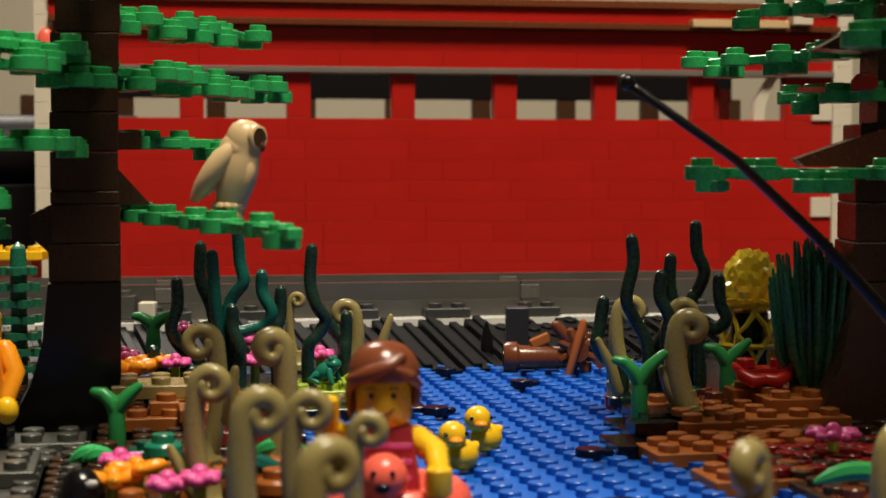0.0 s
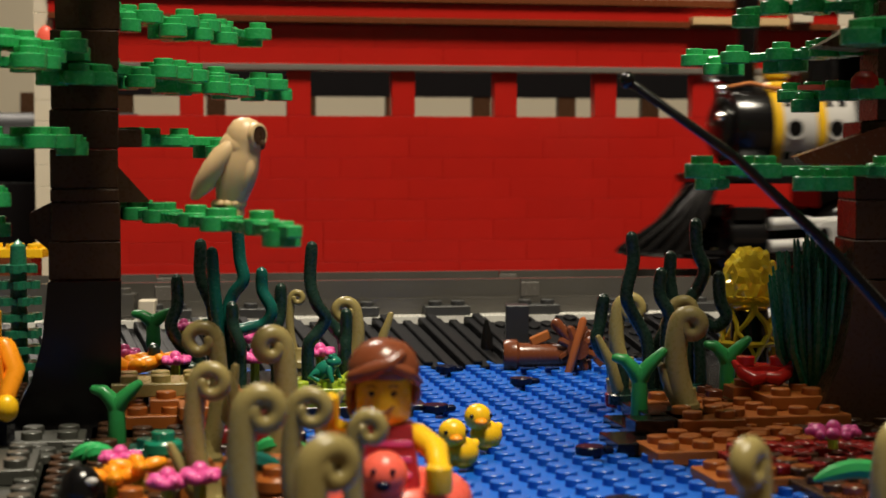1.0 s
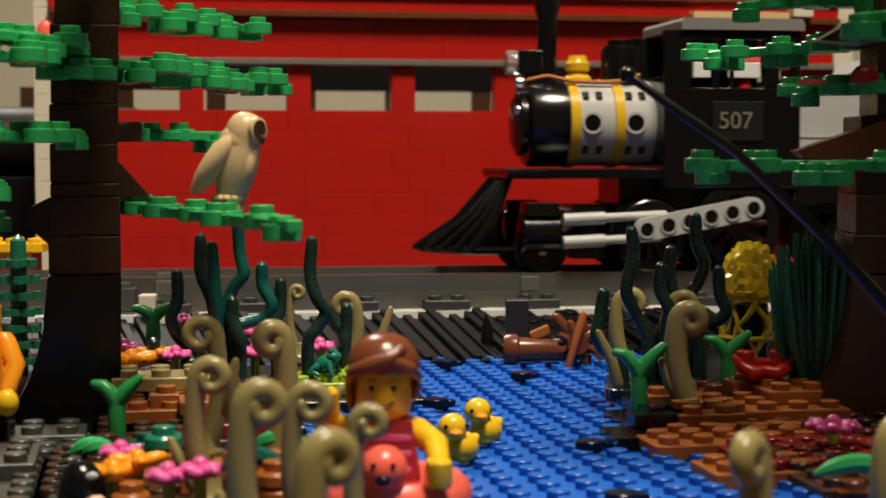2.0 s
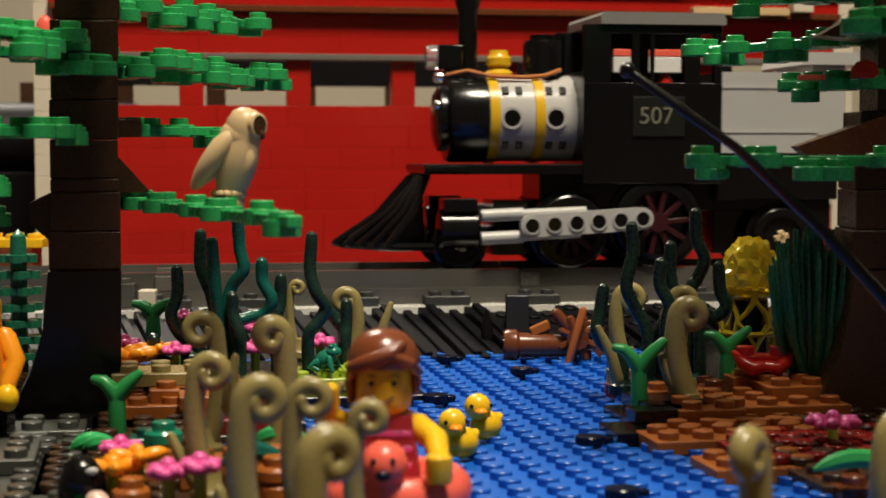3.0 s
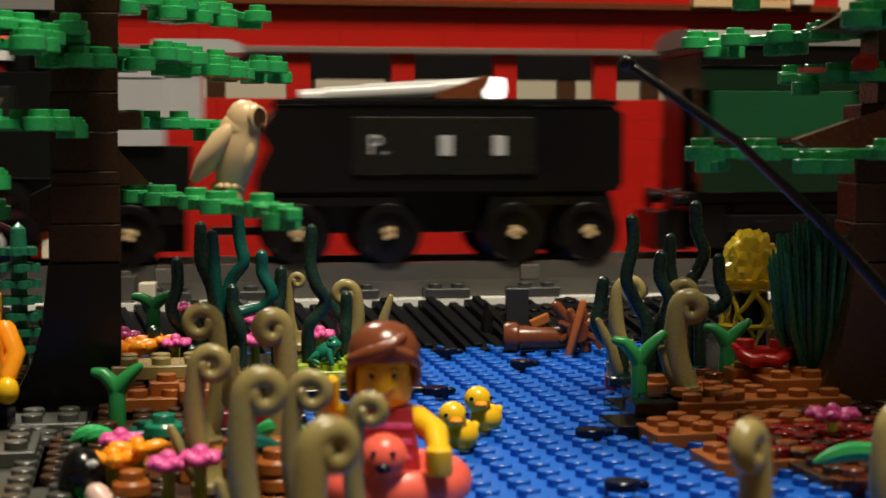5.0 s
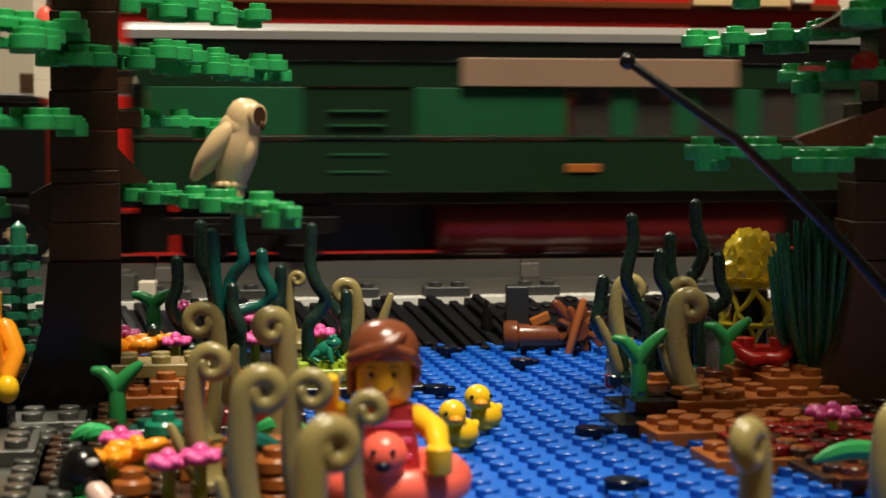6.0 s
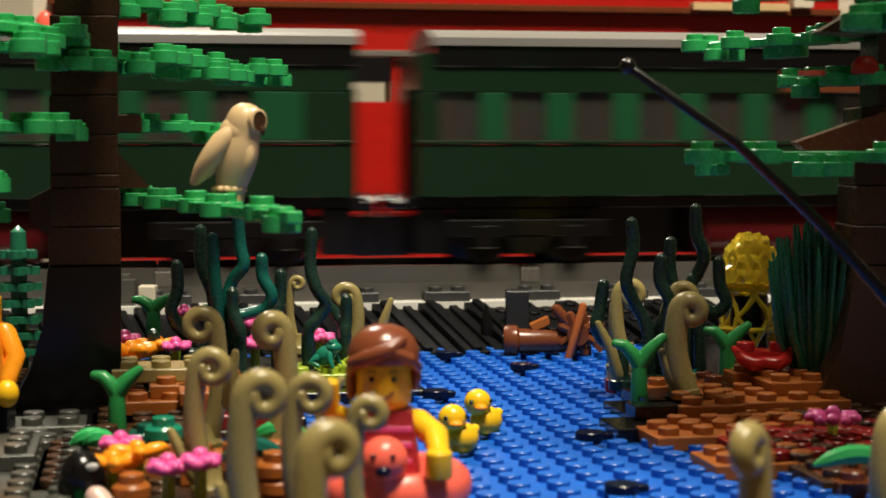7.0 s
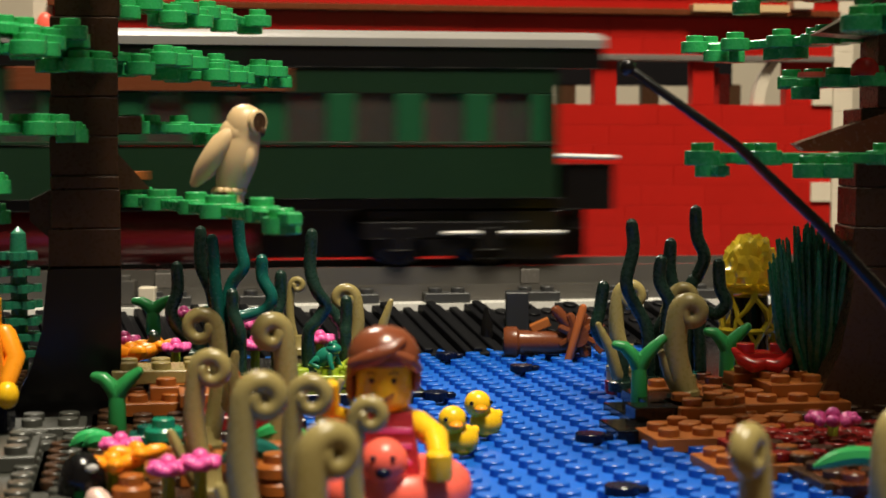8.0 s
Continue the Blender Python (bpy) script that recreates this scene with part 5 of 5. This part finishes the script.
def shell():
    t = base("red_shell", (80.5, 411, 13), "glossy red scalloped plastic shell on a brown plate", "ornament")
    bm = fresh()
    for sx in (-1, 1):
        tube(bm, [(sx * 7.2, -1, 3.4), (sx * 5.6, -3.4, 1.2), (sx * 3.0, -4.6, -0.2), (0, -4.4, 0.4)], [0.8, 1.6, 1.9, 1.5], 14)
    prism(bm, [(-7.0, 3.2), (-5.4, 0.2), (-2.6, -1.2), (0, -0.6), (2.6, -1.2), (5.4, 0.2), (7.0, 3.2), (3.6, 2.6), (0, 2.9), (-3.6, 2.6)], -3.6, 4)
    part("rim", bm, RED, t)
    for x in (-4.2, 4.2):
        bm = fresh()
        stud(bm, x, 0, 2.8, r=2.3, h=2.2)
        part("knob", bm, RED, t)


shell()


def mushroom():
    t = base("toadstool", (105, 396, 84), "red domed toadstool on a leafy branch", "toadstool")
    bm = fresh()
    lathe(bm, [(3.2, 0), (3.5, 0.8), (3.2, 2.6), (2.0, 4.0), (0, 4.6)], (-3.5, 0, 0.5), seg=18)
    part("cap", bm, RED, t)
    bm = fresh()
    lathe(bm, [(3.4, 0), (3.4, 1.2), (0, 1.3)], (-15, 6, 0.4), seg=16)
    part("small_cap", bm, CORAL, t)


mushroom()


def rod():
    bm = fresh()
    tube(bm, [(37, 330, 83.4), (58.3, 327, 68), (73.9, 322, 52.5), (86.2, 318, 38.3), (96, 314, 25)], [0.9, 1.0, 1.15, 1.4, 1.5], 10)
    ball(bm, (37, 330, 83.4), 1.7, seg=12)
    ob = part("fishing_rod", bm, BLACK)
    tagged(ob, "thin black plastic fishing rod leaning over the pond", "fishing rod")


rod()


def barrel_jar():
    t = base("lantern_jar", (48.5, 446, 0), "small pale jar with dark red foot at the water edge", "jar")
    bm = fresh()
    lathe(bm, [(4.2, 0), (4.2, 3.4), (3.9, 3.6)], seg=16)
    part("foot", bm, DARK_RED, t)
    bm = fresh()
    lathe(bm, [(3.7, 3.6), (3.7, 6.0), (3.4, 6.2)], seg=16)
    part("body", bm, TAN, t)
    bm = fresh()
    lathe(bm, [(3.9, 6.2), (3.9, 7.4), (2, 8.2), (0, 8.3)], seg=16)
    part("lid", bm, OLIVE, t)


barrel_jar()


def far_left():
    t = base("parked_engine", (-222, 806, -12), "black toy engine standing beyond the building front", "locomotive", rz=TURN)
    bm = fresh()
    lathe(bm, [(0, -80), (16, -79), (18, -76), (18, 70), (15, 76), (8, 79), (0, 80)], (0, 0, 84), "X", 32)
    part("boiler", bm, TILE_BLACK, t)
    bm = fresh()
    box(bm, (-80, -20, 10), (60, 20, 68), 0.6)
    part("frame", bm, TILE_BLACK, t)
    for x in (-50, -10, 30):
        bm = fresh()
        lathe(bm, [(3, -24), (14, -24), (15, -23), (15, -20.2)], (x, 0, 15), "Y", 24)
        part("wheel", bm, TILE_BLACK, t)
    bm = fresh()
    lathe(bm, [(4.5, 105), (4.5, 116), (3, 118)], (-30, 0, 0), "Z", 20)
    part("dome", bm, TILE_BLACK, t)


def leaf_arch(x, y, z, long, rise, mat=GREEN):
    bm = fresh()
    tube(bm, [(x - long / 2 + long * i / 10, y, z + rise * math.sin(math.pi * i / 10)) for i in range(11)], [0.5, 1.2, 1.6, 1.8, 1.9, 1.9, 1.9, 1.8, 1.6, 1.2, 0.5], 8)
    tagged(part("leaf_blade", bm, mat), "arched green plastic leaf blade", "toy plant", "leaf blades")


leaf_arch(-35, 300, 9.5, 12, 2.5, TEAL)
leaf_arch(-72, 334, 6.2, 9, 1.6, GREEN)
leaf_arch(-70, 331, 6.8, 6, 1.2, GREEN)
leaf_arch(78, 305, 7.6, 16, 2, SPROUT)
leaf_arch(-33, 330, 8, 12, 2, GREEN)
far_left()


def left_shore():
    t = base("grey_block_stack", (-107.5, 556, -2), "dark grey brick stack beside the track", "brick stack")
    for k in range(3):
        bm = fresh()
        plate(bm, -5, -4, k * 8, 1, 1, 7.9, k == 2)
        part("block", bm, DGREY, t)
    w = base("white_bracket", (-99.6, 552, 0), "white upright bracket beside the track", "bracket")
    bm = fresh()
    box(bm, (-3, -3, 0), (2.6, 3, 20), 0.4)
    part("post", bm, CREAM, w)
    bm = fresh()
    lathe(bm, [(2.6, 0), (2.6, 5), (1.6, 6)], (5, -1, 8), seg=14)
    part("knob", bm, WHITE, w)
    y = base("yellow_hopper", (-158, 604, 14), "yellow brick hopper far behind the tree", "hopper")
    bm = fresh()
    plate(bm, -8, -8, 0, 2, 2, 9.6)
    plate(bm, -12, -8, 17.4, 3, 2, 3.2)
    part("tray", bm, YELLOW, y)
    bm = fresh()
    plate(bm, -8, -8, 9.7, 2, 2, 7.6, False)
    part("middle", bm, BROWN, y)


left_shore()


def stump(x, y, z, r, rings, mat, label):
    """A short ribbed stack of round plates."""
    t = base("round_stack", (x, y, z), label, "brick stack", "round plate stacks")
    for k in range(rings):
        bm = fresh()
        lathe(bm, [(r - 0.9, 0), (r, 0.5), (r, 2.3), (r - 0.6, 3.0)], (0.2 * (k % 2), 0, k * 3.05), seg=18)
        part("round_plate", bm, mat, t)
    bm = fresh()
    stud(bm, 0, 0, rings * 3.05)
    part("top_stud", bm, mat, t)


stump(-57.5, 334, 1, 4.0, 3, plastic("bright_teal_plastic", (0.01, 0.19, 0.11), 0.2), "teal stack of round plates")
stump(-57.0, 296, -3, 3.6, 3, NOUGAT, "nougat brown stack of round plates")
stump(-30.5, 296, 1, 3.8, 3, NOUGAT, "nougat brown stack of round plates")
stump(-46, 372, 2, 4.0, 3, BROWN, "reddish brown stack of round plates")
stump(97, 322, 3, 4.4, 2, NOUGAT, "nougat brown stack of round plates")


# ---- motion ----
TRAVEL = [(0.0, 1365), (0.6, 935), (0.8, 794), (0.9, 722), (1.0, 654), (1.2, 535), (1.5, 403), (1.7, 342), (2.8, 154), (3.0, 124), (3.5, 0), (4.0, -280), (4.5, -625), (4.7, -785),
          (5.8, -1825), (6.2, -2265), (6.5, -2640), (7.0, -3360), (7.5, -4030), (8.0, -4705)]


def run(t):
    """Arc length of the train's mark at t, by a smooth cubic through the table."""
    ts = [a for a, _ in TRAVEL]
    ss = [b / 5.0 + 15.0 for _, b in TRAVEL]
    n = len(ts)
    d = [(ss[i + 1] - ss[i]) / (ts[i + 1] - ts[i]) for i in range(n - 1)]
    m = [d[0]] + [(d[i - 1] * (ts[i + 1] - ts[i]) + d[i] * (ts[i] - ts[i - 1])) / (ts[i + 1] - ts[i - 1]) for i in range(1, n - 1)] + [d[-1]]
    i = max(0, min(n - 2, sum(1 for a in ts if a <= t) - 1))
    h = ts[i + 1] - ts[i]
    u = (t - ts[i]) / h
    return ((2 * u ** 3 - 3 * u * u + 1) * ss[i] + (u ** 3 - 2 * u * u + u) * h * m[i]
            + (3 * u * u - 2 * u ** 3) * ss[i + 1] + (u ** 3 - u * u) * h * m[i + 1])


def stand(s, a, b):
    """Pose of a vehicle whose wheel sets at local a and b stand on the track."""
    p, q = Vector(along(s + a)[:2]), Vector(along(s + b)[:2])
    d = (q - p).normalized()
    o = p - d * a
    return pose(o.x * MM, o.y * MM, RAIL * MM, 0, 0, math.degrees(math.atan2(d.y, d.x)))


def motions():
    times = [i / 10 for i in range(81)]
    frames = [i / 30 for i in range(241)]
    s0 = run(3.5)
    for car, a, b, gap in TRAIN:
        walk(car, [(t, stand(run(t) + gap, a, b)) for t in times])
    for wheel, x, y, z, r, phase in WHEELS:
        walk(wheel, [(t, pose(x * MM, y * MM, z * MM, 0, math.degrees((run(t) - s0) / r) + phase, 0)) for t in frames])
    rows = []
    for t in frames:
        a = math.radians(CRANK[4]) + (run(t) - s0) / CRANK[3]
        cx, cz = CRANK[0] + CRANK[5] * math.cos(a), CRANK[2] - CRANK[5] * math.sin(a)
        fall = math.asin(max(-1, min(1, (ROD_Z - cz) / ROD_LONG)))
        rows.append((t, pose(cx * MM, CRANK[1] * MM, cz * MM, 0, math.degrees(fall), 0)))
    walk(ROD[0], rows)


motions()
